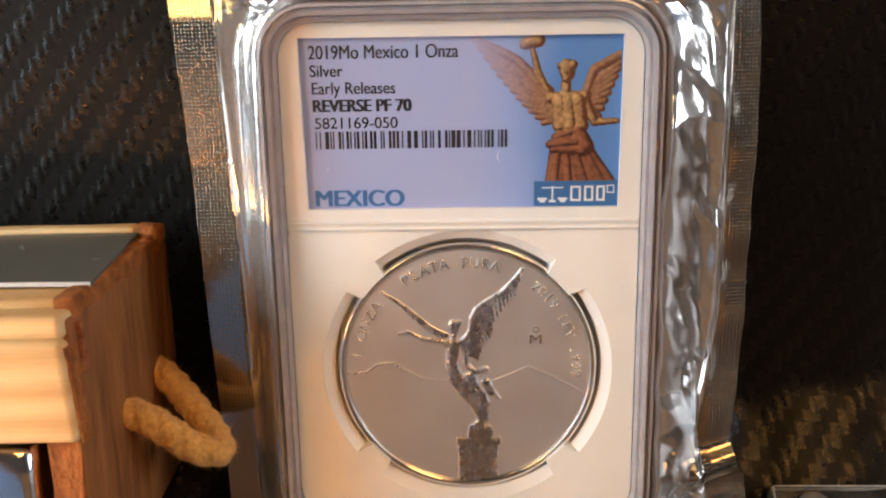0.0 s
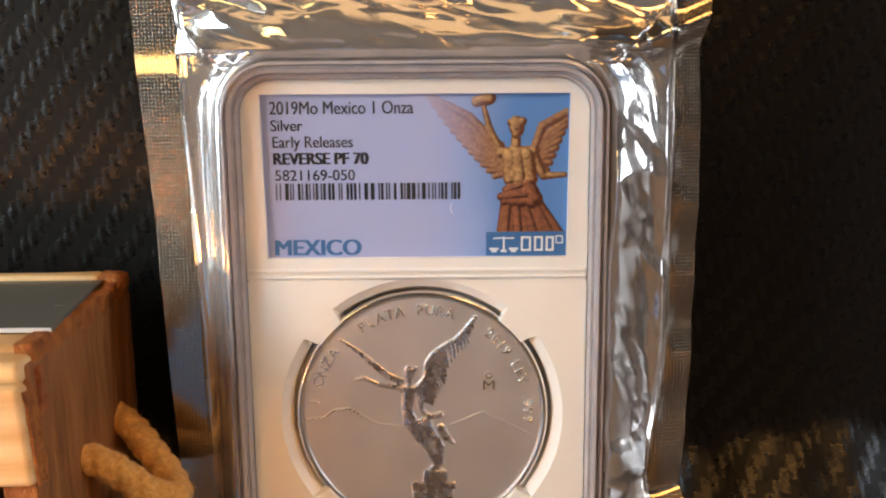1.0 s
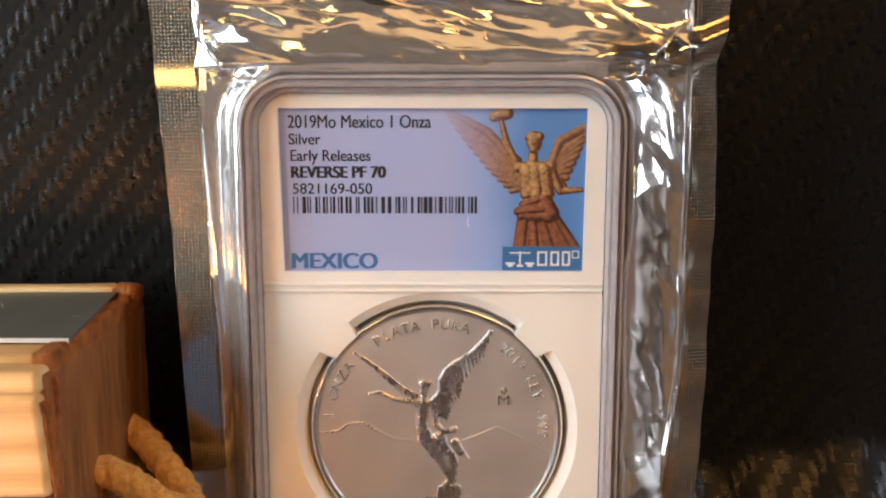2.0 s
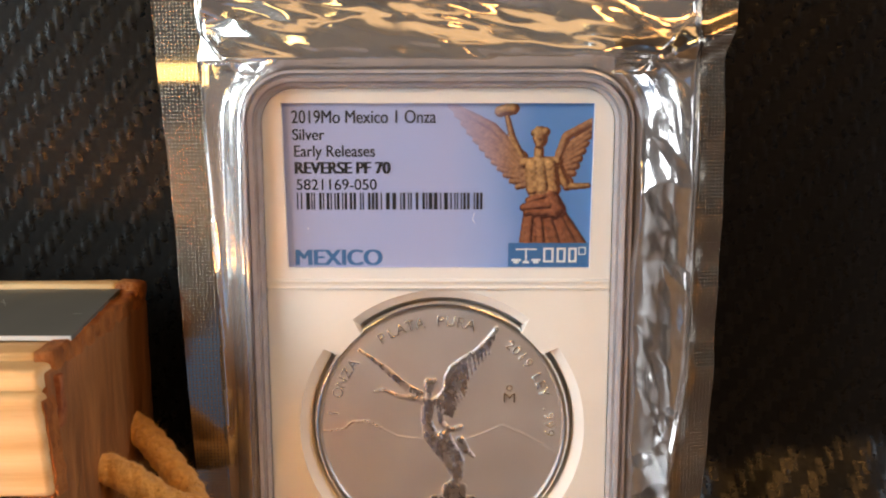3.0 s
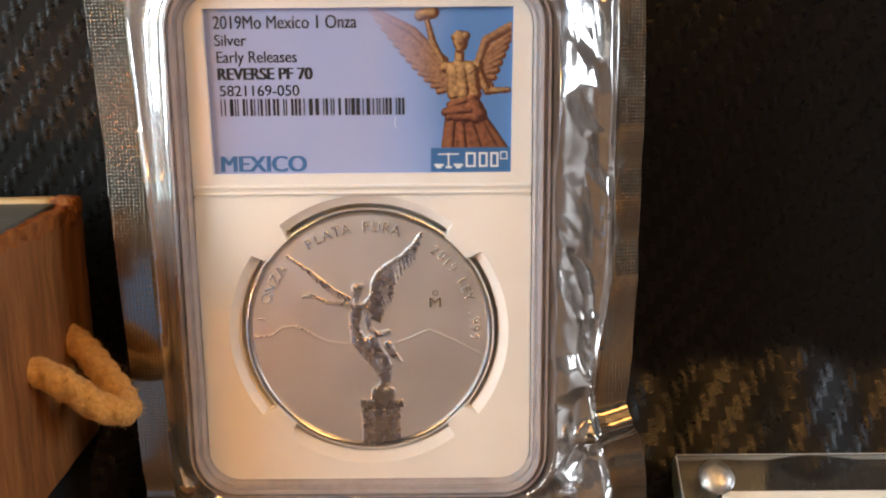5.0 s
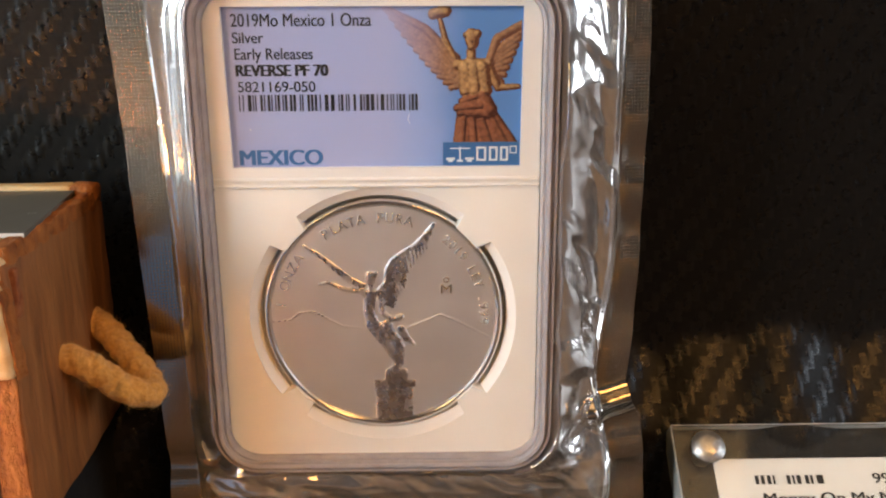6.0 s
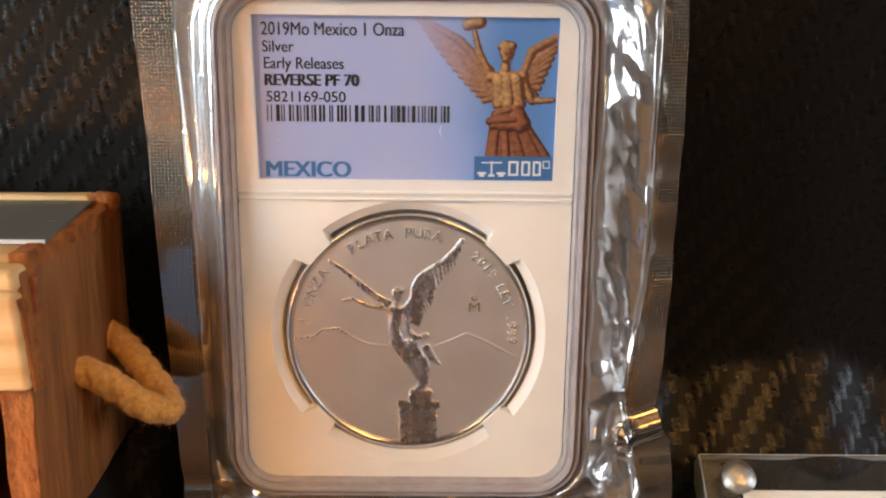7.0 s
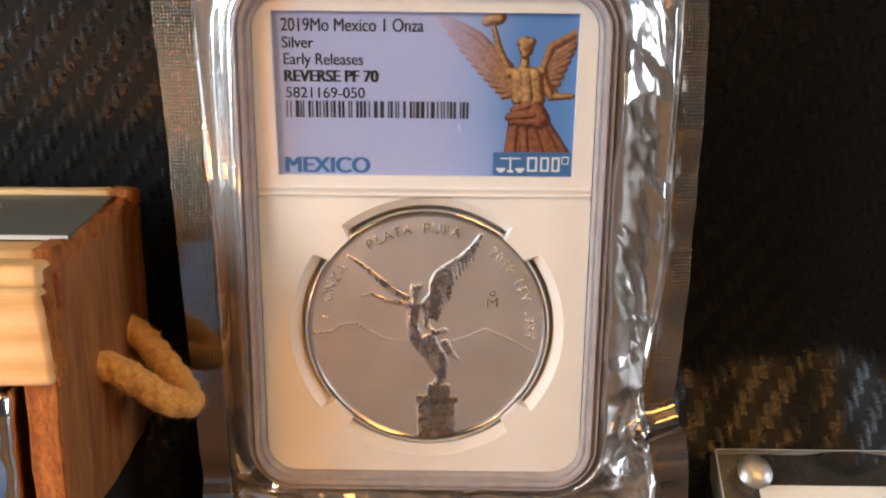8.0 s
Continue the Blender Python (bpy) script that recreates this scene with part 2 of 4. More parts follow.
def finish(name, me, mat, parent, label, smooth, o):
    for m in mat if isinstance(mat, (list, tuple)) else (mat,):
        me.materials.append(m)
    if smooth:
        me.shade_smooth()
    ob = new(name, me)
    ORIGIN[ob.name] = o
    if parent:
        ob.parent = parent
    else:
        ob.location = Vector((o[0], o[1], o[2] + ZO)) * U
    return tagged(ob, label)


def box(x0, x1, y0, y1, z0, z1, bevel=0.0, m=None, segments=2):
    bm = bmesh.new()
    bmesh.ops.create_cube(bm, size=1)
    for v in bm.verts:
        v.co = Vector(((x0 + x1) / 2 + v.co.x * (x1 - x0), (y0 + y1) / 2 + v.co.y * (y1 - y0), (z0 + z1) / 2 + v.co.z * (z1 - z0)))
    if bevel:
        bmesh.ops.bevel(bm, geom=bm.edges[:], offset=bevel, segments=segments, profile=0.5, affect="EDGES")
    if m:
        bmesh.ops.transform(bm, matrix=m, verts=bm.verts[:])
    return bm


def round_rect(cx, cz, hw, hh, radii, n=8):
    """Corner points (x, z) of a rounded rectangle, counter-clockwise; radii for lower right, upper right, upper left, lower left."""
    pts = []
    for (sx, sz, a0), r in zip(((1, -1, -90), (1, 1, 0), (-1, 1, 90), (-1, -1, 180)), radii):
        for i in range(n + 1):
            a = radians(a0 + 90 * i / n)
            pts.append((cx + sx * (hw - r) + r * math.cos(a), cz + sz * (hh - r) + r * math.sin(a)))
    return pts


def holed(outer, holes, y0, y1):
    """An upright plate from y0 (front) to y1 with its outline and holes."""
    bm = bmesh.new()
    edges = []
    for loop in [outer, *holes]:
        front = [bm.verts.new((x, y0, z)) for x, z in loop]
        back = [bm.verts.new((x, y1, z)) for x, z in loop]
        for i in range(len(loop)):
            j = (i + 1) % len(loop)
            edges.append(bm.edges.new((front[i], front[j])))
            bm.faces.new((front[i], front[j], back[j], back[i]))
    bmesh.ops.triangle_fill(bm, edges=edges, use_beauty=True, use_dissolve=False)
    bmesh.ops.recalc_face_normals(bm, faces=bm.faces[:])
    return bm


def sheet(nx, nz, place):
    """Vertices and faces of a grid; place(u, v) gives the point."""
    verts = [place(i / nx, j / nz) for j in range(nz + 1) for i in range(nx + 1)]
    k = nx + 1
    faces = [(j * k + i, j * k + i + 1, (j + 1) * k + i + 1, (j + 1) * k + i) for j in range(nz) for i in range(nx)]
    return verts, faces


def lettering(body, x0, x1, base, cap, y, mat, parent, name="lettering", bold=0.0, raised=0.0):
    """A line of text from x0 to x1 on the baseline, with capitals cap high."""
    out = []
    for word in ("H", body):
        cu = bpy.data.curves.new("text", "FONT")
        cu.body, cu.size, cu.extrude = word, 1.0, raised if word == body else 0.0
        ob = bpy.data.objects.new("text", cu)
        scene.collection.objects.link(ob)
        bpy.context.view_layer.update()
        me = bpy.data.meshes.new_from_object(ob.evaluated_get(bpy.context.evaluated_depsgraph_get()))
        bpy.data.objects.remove(ob)
        out.append(me)
    tall = max(v.co.y for v in out[0].vertices)
    xs = [v.co.x for v in out[1].vertices]
    bm = bmesh.new()
    for n in (0, 1, 2) if bold else (0,):
        bm.from_mesh(out[1])
        bm.verts.ensure_lookup_table()
        for v in bm.verts[n * len(xs):]:
            v.co = Vector((x0 + bold * (n - 1) + (v.co.x - min(xs)) / (max(xs) - min(xs)) * (x1 - x0), y - v.co.z - 0.002 * n, base + v.co.y * cap / tall))
    for me in out:
        bpy.data.meshes.remove(me)
    return part(name, bm, mat, parent)


def flat_bars(spans, z0, z1, y, mat, parent, name):
    bm = bmesh.new()
    for a, b in spans:
        bm.faces.new([bm.verts.new(p) for p in ((a, y, z0), (b, y, z0), (b, y, z1), (a, y, z1))])
    return part(name, bm, mat, parent)


def lerp_table(table, z):
    zs, vs = zip(*table)
    return float(np.interp(z, zs, vs))


def fbm(x, y, z):
    return noise.noise((x, y, z)) + 0.5 * noise.noise((2.1 * x, 2.1 * y, 2.1 * z + 7))

# ---- room ----
# unseen room, added and toned for what the coin and foil mirror
def wall_box(name, x0, x1, y0, y1, z0, z1, mat, label, category="wall"):
    return tagged(part(name, box(x0, x1, y0, y1, z0, z1), mat, None, label), "", category, "", "structure")


wall_box("floor", -1900, 1900, -2300, 900, -820, -770, OAK, "brown wooden room floor below the table", "floor")
wall_box("ceiling", -1900, 1900, -2300, 900, 1600, 1650, CEILING, "unseen plain beige plaster ceiling, added for the foil to mirror", "ceiling")
wall_box("wall_north", -1700, 1700, 700, 800, -770, 1600, PLASTER, "plain grey plaster wall behind the table")
wall_box("wall_south", -1700, 1700, -2200, -2100, -770, 1600, PLASTER, "unseen plain grey plaster wall, added for the coin to mirror")


def window_wall(name, x0, x1, label, ya, yb, za, zb):
    """A wall across x with one window opening from ya to yb and za to zb."""
    bm = bmesh.new()
    for b in ((-2100, ya, -770, 1600), (yb, 700, -770, 1600), (ya, yb, -770, za), (ya, yb, zb, 1600)):
        piece = box(x0, x1, *b)
        me = bpy.data.meshes.new("piece")
        piece.to_mesh(me)
        piece.free()
        bm.from_mesh(me)
        bpy.data.meshes.remove(me)
    return tagged(part(name, bm, PLASTER, None, label), "", "wall", "", "structure")


window_wall("wall_west", -1800, -1700, "unseen grey plaster wall with an added window opening", -1250, -250, -600, 420)
window_wall("wall_east", 1700, 1800, "unseen grey plaster wall with an added window opening", -1200, -300, 450, 1400)
# glowing card added out of view for blue reflections from the west
tagged(part("backdrop", box(-2420, -2400, -2300, 300, -1000, 900), SKY_CARD, None, "added glowing blue card in place of sky outside the west window"), "", "sky", "", "structure")
table = thing("table", (0, -300, -770), "dark brown laminate table under the display", "table")
part("tabletop", box(-600, 600, -700, 420, -45, -19.2, 2), TABLE, table)
for sx in (-1, 1):
    for sy in (-680, 350):
        part("leg", box(sx * 560 - 25, sx * 560 + 25, sy, sy + 50, -770, -45, 2), TABLE, table)

def cloth():
    """Folded blue cloth, added out of view so that the left seal mirrors blue."""
    def place(u, v):
        x, y = -340 + 285 * u, -250 + 335 * v
        edge = min(u, 1 - u, v, 1 - v)
        return (x + 6 * noise.noise((x * 0.01, y * 0.01, 1)), y + 6 * noise.noise((x * 0.01, y * 0.01, 4)), -18.6 + min(1, edge * 12) * (2.0 + 3.0 * (0.5 + 0.5 * noise.noise((x * 0.02, y * 0.014, 3)))))
    return sheet(50, 60, place)


tagged(grid_part("blue_cloth", *cloth(), BLUE_REFLECTOR, None, "crumpled blue cloth lying on the table before the display", origin=(-210, -100, -18)), "", "cloth")

# ---- display: mat, woven backdrop, riser ----
MAT_Y0, WALL_Y = 117.0, 159.0
part("mat", box(-140, 140, MAT_Y0, WALL_Y + 6, -19.1, -18.0, 0.3), BLACK, None)
tagged(bpy.data.objects["mat"], "thin black cloth mat lying on the table", "mat", "", "structure")


def weave():
    """Board covered in black twill-woven vinyl: each tow bulges where it floats over two others."""
    step, wx, wz = 0.27, 1.62, 2.12
    xs, zs = np.arange(-112, 118, step), np.arange(-18, 138, step)
    X, Z = np.meshgrid(xs, zs)
    A, B = X / wx + 0.05 * np.sin(Z / 11.0), Z / wz + 0.05 * np.sin(X / 13.0)
    i, j = np.floor(A), np.floor(B)
    a, b = A - i - 0.5, B - j - 0.5
    k = np.mod(j - i, 4)
    up = k < 2
    # upright tow floats as a leaning oval over two rows; the level tows lie lower between
    s = (k + b + 0.5) / 2
    lean = a + 0.22 * (s - 0.5)
    hu = np.clip(1.0 - (2 * lean) ** 2 * 0.85 - (2 * s - 1) ** 2 * 0.95, 0.0, 1)
    k2 = np.mod(i - j - 1, 4)
    s2 = (k2 + a + 0.5) / 2
    hw = np.sqrt(np.clip(1 - (2 * b) ** 2 * 0.9, 0, 1)) * (0.3 + 0.7 * np.sin(np.pi * np.clip(s2, 0, 1)) ** 0.6)
    h = np.where(up, 0.04 + 0.96 * hu, hw * 0.12)
    h = h * (0.90 + 0.10 * np.sin(i * 12.9 + j * 4.1))
    sag = 0.7 * np.sin(X / 37.0 + 1.0) * np.sin(Z / 29.0) + 0.25 * np.sin(X / 13.0 + Z / 17.0)
    # the loose cover bulges out along its foot
    step_in = lambda a, b, w: np.clip((w - a) / (b - a), 0, 1) ** 2 * (3 - 2 * np.clip((w - a) / (b - a), 0, 1))
    ZW = Z + 1.6 * np.sin(X / 7.0) + 1.1 * np.sin(X / 3.1 + Z / 5.0)
    slope = 0.62 * step_in(26, 16, ZW) * step_in(-2, 7, ZW) * (1 + 0.08 * np.sin(X / 5.3 + 0.35 * Z) + 0.06 * np.sin(X / 2.7 - 0.5 * Z))
    sweep = np.cumsum(slope[::-1], axis=0)[::-1] * step
    Y = WALL_Y - 0.10 * h - sag - sweep
    tow = (~up).astype(np.int32)[:-1, :-1].ravel()
    verts = np.stack([X, Y, Z], -1).reshape(-1, 3)
    nx, nz = len(xs), len(zs)
    q = (np.arange(nz - 1)[:, None] * nx + np.arange(nx - 1)[None, :]).ravel()
    return verts, np.stack([q, q + 1, q + nx + 1, q + nx], -1), tow


backdrop = thing("backdrop_board", (0, WALL_Y, -18), "upright board covered in black glossy carbon-weave vinyl", "backdrop", kind="structure")
wv, wf, wt = weave()
grid_part("woven_cover", wv, wf, [WEAVE, TOW], backdrop).data.polygons.foreach_set("material_index", wt)
part("board", box(-112, 118, WALL_Y + 1.8, WALL_Y + 6, -18, 138, 0.5), BLACK, backdrop)
riser = thing("riser", (-97, 122, -18), "low black cloth-covered riser under the wooden crate", "riser")
part("block", box(-149, -53.0, 110, 150, -18, 10.2), BLACK, riser)
part("cloth_cover", box(-150, -52.0, 109, 151, 9.8, 11.3, 0.7), BLACK, riser)

# ---- coin slab ----
SX, SZ, HW, HH = 0.0, 48.55, 25.8, 37.95
slab = thing("coin_slab", (SX, 131, 7), "clear plastic grading slab with white insert and silver coin, inside the foil bag", "coin slab")
outline = round_rect(SX, SZ, HW, HH, (5, 5, 5, 5))


def rim():
    """Ribbed clear rim swept round the insert."""
    prof = [(0.0, 129.6), (0.35, 128.7), (0.75, 128.7), (0.9, 127.9), (1.4, 127.7), (1.55, 128.7), (1.95, 128.9), (2.1, 128.2), (2.5, 128.3), (2.75, 129.4), (2.9, 136.0), (0.0, 136.0)]
    bm = bmesh.new()
    rings = []
    for off, y in prof:
        loop = round_rect(SX, SZ, HW + off, HH + off, [5 + off] * 4)
        rings.append([bm.verts.new((x, y, z)) for x, z in loop])
    for r0, r1 in zip(rings, rings[1:] + rings[:1]):
        for i in range(len(r0)):
            j = (i + 1) % len(r0)
            bm.faces.new((r0[i], r0[j], r1[j], r1[i]))
    bmesh.ops.recalc_face_normals(bm, faces=bm.faces[:])
    return bm


part("rim", rim(), CLEAR_RIM, slab, "ribbed clear plastic rim")
cover = bmesh.new()
cover.faces.new([cover.verts.new((x, 129.4, z)) for x, z in outline])
part("cover", cover, PANE, slab, "flat clear front cover").visible_shadow = False

upper_out = round_rect(SX, 71.54, HW - 0.1, 14.91, (0.4, 4.9, 4.9, 0.4))
window = [(-22.5, 60.0), (22.6, 60.0), (22.9, 84.3), (-22.9, 84.4)]
holder = part("label_holder", holed(upper_out, [window], 130.2, 132), WHITE, slab, "white plastic label frame")
lower_out = round_rect(SX, 33.6, HW - 0.1, 23.0, (4.9, 0.4, 0.4, 4.9))
CX, CZ = 0.5, 35.0
part("seam_ridge", box(SX - 25.6, SX + 25.6, 129.75, 130.4, 57.75, 58.35, 0.22), WHITE, slab, "raised ridge between the white inserts")
part("seam_ridge", box(SX - 25.6, SX + 25.6, 129.85, 130.4, 56.85, 57.2, 0.14), WHITE, slab, "raised ridge between the white inserts")


def well(grow):
    """Outline of the coin well: four wide gaps with narrow gripping tabs between them."""
    pts = []
    for g0, g1 in ((-38.5, 36), (52.5, 128), (145, 218), (232.5, 307.5)):
        for i in range(19):
            a = radians(g0 + (g1 - g0) * i / 18)
            pts.append((CX + (20.3 + grow) * math.cos(a), CZ + (20.2 + grow) * math.sin(a)))
        nxt = {36: 52.5, 128: 145, 218: 232.5, 307.5: 321.5}[g1]
        for i in range(5):
            a = radians(g1 + 1.5 + (nxt - g1 - 3) * i / 4)
            pts.append((CX + 19.2 * math.cos(a), CZ + 19.2 * math.sin(a)))
    return pts


def coin_holder():
    """Plate whose well slopes in to a deep narrow gap round the coin."""
    bm = holed(lower_out, [well(1.55)], 130.2, 130.21)
    rings = [[bm.verts.new((x, y, z)) for x, z in well(g)] for g, y in ((1.55, 130.2), (0.1, 131.7), (0.0, 134.4))]
    for r0, r1 in zip(rings, rings[1:]):
        for i in range(len(r0)):
            k = (i + 1) % len(r0)
            bm.faces.new((r0[i], r0[k], r1[k], r1[i]))
    side = [[bm.verts.new((x, y, z)) for x, z in lower_out] for y in (130.2, 133.2)]
    for i in range(len(side[0])):
        k = (i + 1) % len(side[0])
        bm.faces.new((side[0][i], side[0][k], side[1][k], side[1][i]))
    bmesh.ops.remove_doubles(bm, verts=bm.verts[:], dist=0.02)
    bmesh.ops.recalc_face_normals(bm, faces=bm.faces[:])
    return bm


part("coin_holder", coin_holder(), WHITE, slab, "white plastic coin holder with four gripping tabs")
back = bmesh.new()
back.faces.new([back.verts.new((x, 134.6, z)) for x, z in round_rect(SX, SZ, HW - 0.2, HH - 0.2, (4.5,) * 4)])
part("backing", back, WHITE, slab)

# label
paper = part("label", box(-23.2, 23.2, 131.0, 131.3, 59.6, 84.8), LABEL, slab, "printed lavender-blue paper label")
LY = 130.95
for body, x0, x1, base, cap, bold in (
    ("2019Mo Mexico 1 Onza", -21.5, -0.25, 81.5, 1.85, 0.03), ("Silver", -21.4, -16.7, 79.05, 1.6, 0.03), ("Early Releases", -21.2, -9.3, 76.6, 1.65, 0.03),
    ("REVERSE PF 70", -21.1, -7.1, 74.1, 1.7, 0.13), ("5821169-050", -21.0, -9.1, 71.7, 1.55, 0.02),
):
    lettering(body, x0, x1, base, cap, LY, INK, paper, bold=bold)
lettering("MEXICO", -21.3, -8.5, 60.35, 2.35, LY, BLUE_INK, paper, bold=0.16)
rng = random.Random(4)
spans, x = [], -21.0
while x < 7.0:
    wd = rng.choice((0.18, 0.18, 0.36, 0.55))
    spans.append((x, min(x + wd, 7.3)))
    x += wd + rng.choice((0.2, 0.2, 0.4, 0.62))
flat_bars(spans, 68.75, 71.25, LY, INK, paper, "barcode")
logo = flat_bars([(10.5, 22.55)], 60.1, 63.7, LY, BLUE_INK, paper, "logo_panel")
# plain shapes in place of the maker's mark: a pair of scales and squared rings
flat_bars([(13.05, 13.3)], 60.7, 63.0, LY - 0.03, WHITE_INK, paper, "logo_bars")
flat_bars([(11.6, 14.75)], 62.65, 62.85, LY - 0.033, WHITE_INK, paper, "logo_bars")
flat_bars([(11.0, 12.4), (13.95, 15.35)], 60.95, 61.3, LY - 0.03, WHITE_INK, paper, "logo_bars")
flat_bars([(11.3, 12.1), (14.25, 15.05), (12.7, 13.65)], 60.6, 60.96, LY - 0.034, WHITE_INK, paper, "logo_bars")
for x0, x1, z0, z1, w in ((15.75, 17.3, 60.75, 63.0, 0.32), (17.75, 19.1, 60.75, 63.0, 0.32), (19.5, 20.75, 60.75, 63.0, 0.32), (21.0, 22.1, 61.9, 63.1, 0.16)):
    flat_bars([(x0, x0 + w), (x1 - w, x1)], z0, z1, LY - 0.03, WHITE_INK, paper, "logo_ring")
    flat_bars([(x0 + w, x1 - w)], z1 - w, z1, LY - 0.03, WHITE_INK, paper, "logo_ring")
    flat_bars([(x0 + w, x1 - w)], z0, z0 + w, LY - 0.03, WHITE_INK, paper, "logo_ring")


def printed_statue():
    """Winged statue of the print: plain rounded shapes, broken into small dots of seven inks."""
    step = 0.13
    X, Z = np.meshgrid(np.arange(1.2, 22.6, step), np.arange(63.72, 84.25, step))
    H, kind = np.zeros_like(X), np.zeros(X.shape, int)
    P = lambda u, v: (-65.44 + u * 0.08425, 99.6 - v * 0.0846)

    def shape(k, a, b, ra, rb, lift=0.0):
        (ax, az), (bx, bz) = P(*a), P(*b)
        dx, dz = bx - ax, bz - az
        t = np.clip(((X - ax) * dx + (Z - az) * dz) / (dx * dx + dz * dz + 1e-9), 0, 1)
        r = 0.0844 * (ra + (rb - ra) * t)
        h = r * np.sqrt(np.clip(1 - (np.hypot(X - ax - t * dx, Z - az - t * dz) / r) ** 2, 0, 1))
        top = np.where(h > 0, h + lift, 0)
        kind[top > H] = k
        np.maximum(H, top, out=H)

    # far wing: long feathers fanned from the shoulder, short ones over them, then the leading edge
    for n in range(12):
        f = n / 11
        shape(0, (926 + 6 * f, 272 + 48 * f), (798 + 118 * f, 186 + 172 * f - 32 * f * f), 8, 5)
    for n in range(9):
        f = n / 8
        shape(0, (924 + 4 * f, 274 + 38 * f), (856 + 58 * f, 226 + 80 * f), 7, 5, 0.25)
    shape(0, (922, 276), (872, 222), 10, 8, 0.3)
    shape(0, (872, 222), (806, 186), 8, 5, 0.3)
    # near wing
    for n in range(8):
        f = n / 7
        shape(0, (990 + 2 * f, 268 + 38 * f), (1046 - 38 * f, 224 + 92 * f), 9, 6)
    shape(0, (986, 276), (1000, 238), 7, 8, 0.35)
    shape(0, (1000, 238), (1044, 214), 8, 7, 0.35)
    # raised arm with its wreath, body, lowered arm
    for a, b, ra, rb, up in (
        ((926, 284), (906, 240), 8, 6, 0.5), ((906, 240), (897, 205), 6, 4.5, 0.5), ((885, 195), (907, 190), 10, 11, 0.3), ((953, 250), (953, 272), 7, 9, 0.5), ((954, 234), (956, 246), 14, 11, 0.5),
        ((944, 232), (964, 230), 6, 8, 0.9), ((950, 242), (953, 252), 8, 7, 1.0), ((957, 292), (960, 330), 14, 15, 0.9), ((930, 284), (984, 282), 10, 10, 0.6), ((942, 290), (944, 330), 13, 13, 0.8), ((972, 288), (978, 330), 14, 14, 0.8),
        ((944, 296), (946, 298), 12, 11, 1.1), ((974, 292), (976, 294), 12, 11, 1.1), ((950, 322), (956, 330), 14, 13, 0.9), ((986, 292), (1002, 326), 9, 7, 0.6), ((1002, 326), (1040, 324), 6.5, 4.5, 0.6),
    ):
        shape(1, a, b, ra, rb, up)
    # dress: girdle, hips and long folds
    for a, b, ra, rb, up in (((936, 350), (974, 336), 7, 8, 1.3), ((928, 362), (972, 356), 8, 10, 1.4), ((975, 340), (988, 366), 12, 14, 1.2), ((934, 370), (984, 372), 8, 10, 1.3)):
        shape(2, a, b, ra, rb, up)
    for n in range(9):
        f = n / 8
        shape(2, (934 + 54 * f, 368 - 6 * f), (926 + 108 * f ** 1.2, 430), 7, 7.5, 0.9 + 0.25 * (n % 2))
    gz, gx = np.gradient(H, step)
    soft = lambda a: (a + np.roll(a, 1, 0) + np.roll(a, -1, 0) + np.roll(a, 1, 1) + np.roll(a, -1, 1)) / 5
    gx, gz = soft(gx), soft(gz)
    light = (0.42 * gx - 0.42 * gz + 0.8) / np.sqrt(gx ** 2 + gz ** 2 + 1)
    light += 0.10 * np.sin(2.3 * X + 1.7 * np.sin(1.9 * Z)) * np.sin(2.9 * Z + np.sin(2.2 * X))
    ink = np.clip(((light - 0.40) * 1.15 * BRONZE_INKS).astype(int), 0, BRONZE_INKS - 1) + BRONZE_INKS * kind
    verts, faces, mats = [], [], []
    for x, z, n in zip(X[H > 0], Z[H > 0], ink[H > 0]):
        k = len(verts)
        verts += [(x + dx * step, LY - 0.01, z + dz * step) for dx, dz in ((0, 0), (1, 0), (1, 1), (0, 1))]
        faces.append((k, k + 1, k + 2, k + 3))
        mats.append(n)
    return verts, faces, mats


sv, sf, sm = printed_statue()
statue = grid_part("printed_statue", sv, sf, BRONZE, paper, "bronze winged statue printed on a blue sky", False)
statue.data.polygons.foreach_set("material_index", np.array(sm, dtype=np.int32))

scratch = bmesh.new()
for (xa, za), (xb, zb) in (((5.4, 68.4), (5.1, 67.5)), ((5.1, 67.5), (5.5, 66.8)), ((-19.2, 66.3), (-19.1, 65.9))):
    scratch.faces.new([scratch.verts.new(q) for q in ((xa - 0.05, 129.38, za), (xa + 0.05, 129.38, za), (xb + 0.05, 129.38, zb), (xb - 0.05, 129.38, zb))])
part("scratch", scratch, WHITE_INK, slab, "fine white scratch on the cover")

# coin
coin = thing("silver_coin", (CX, 131.2, CZ - 20), "one ounce silver coin with winged statue relief, held in the slab", "coin")


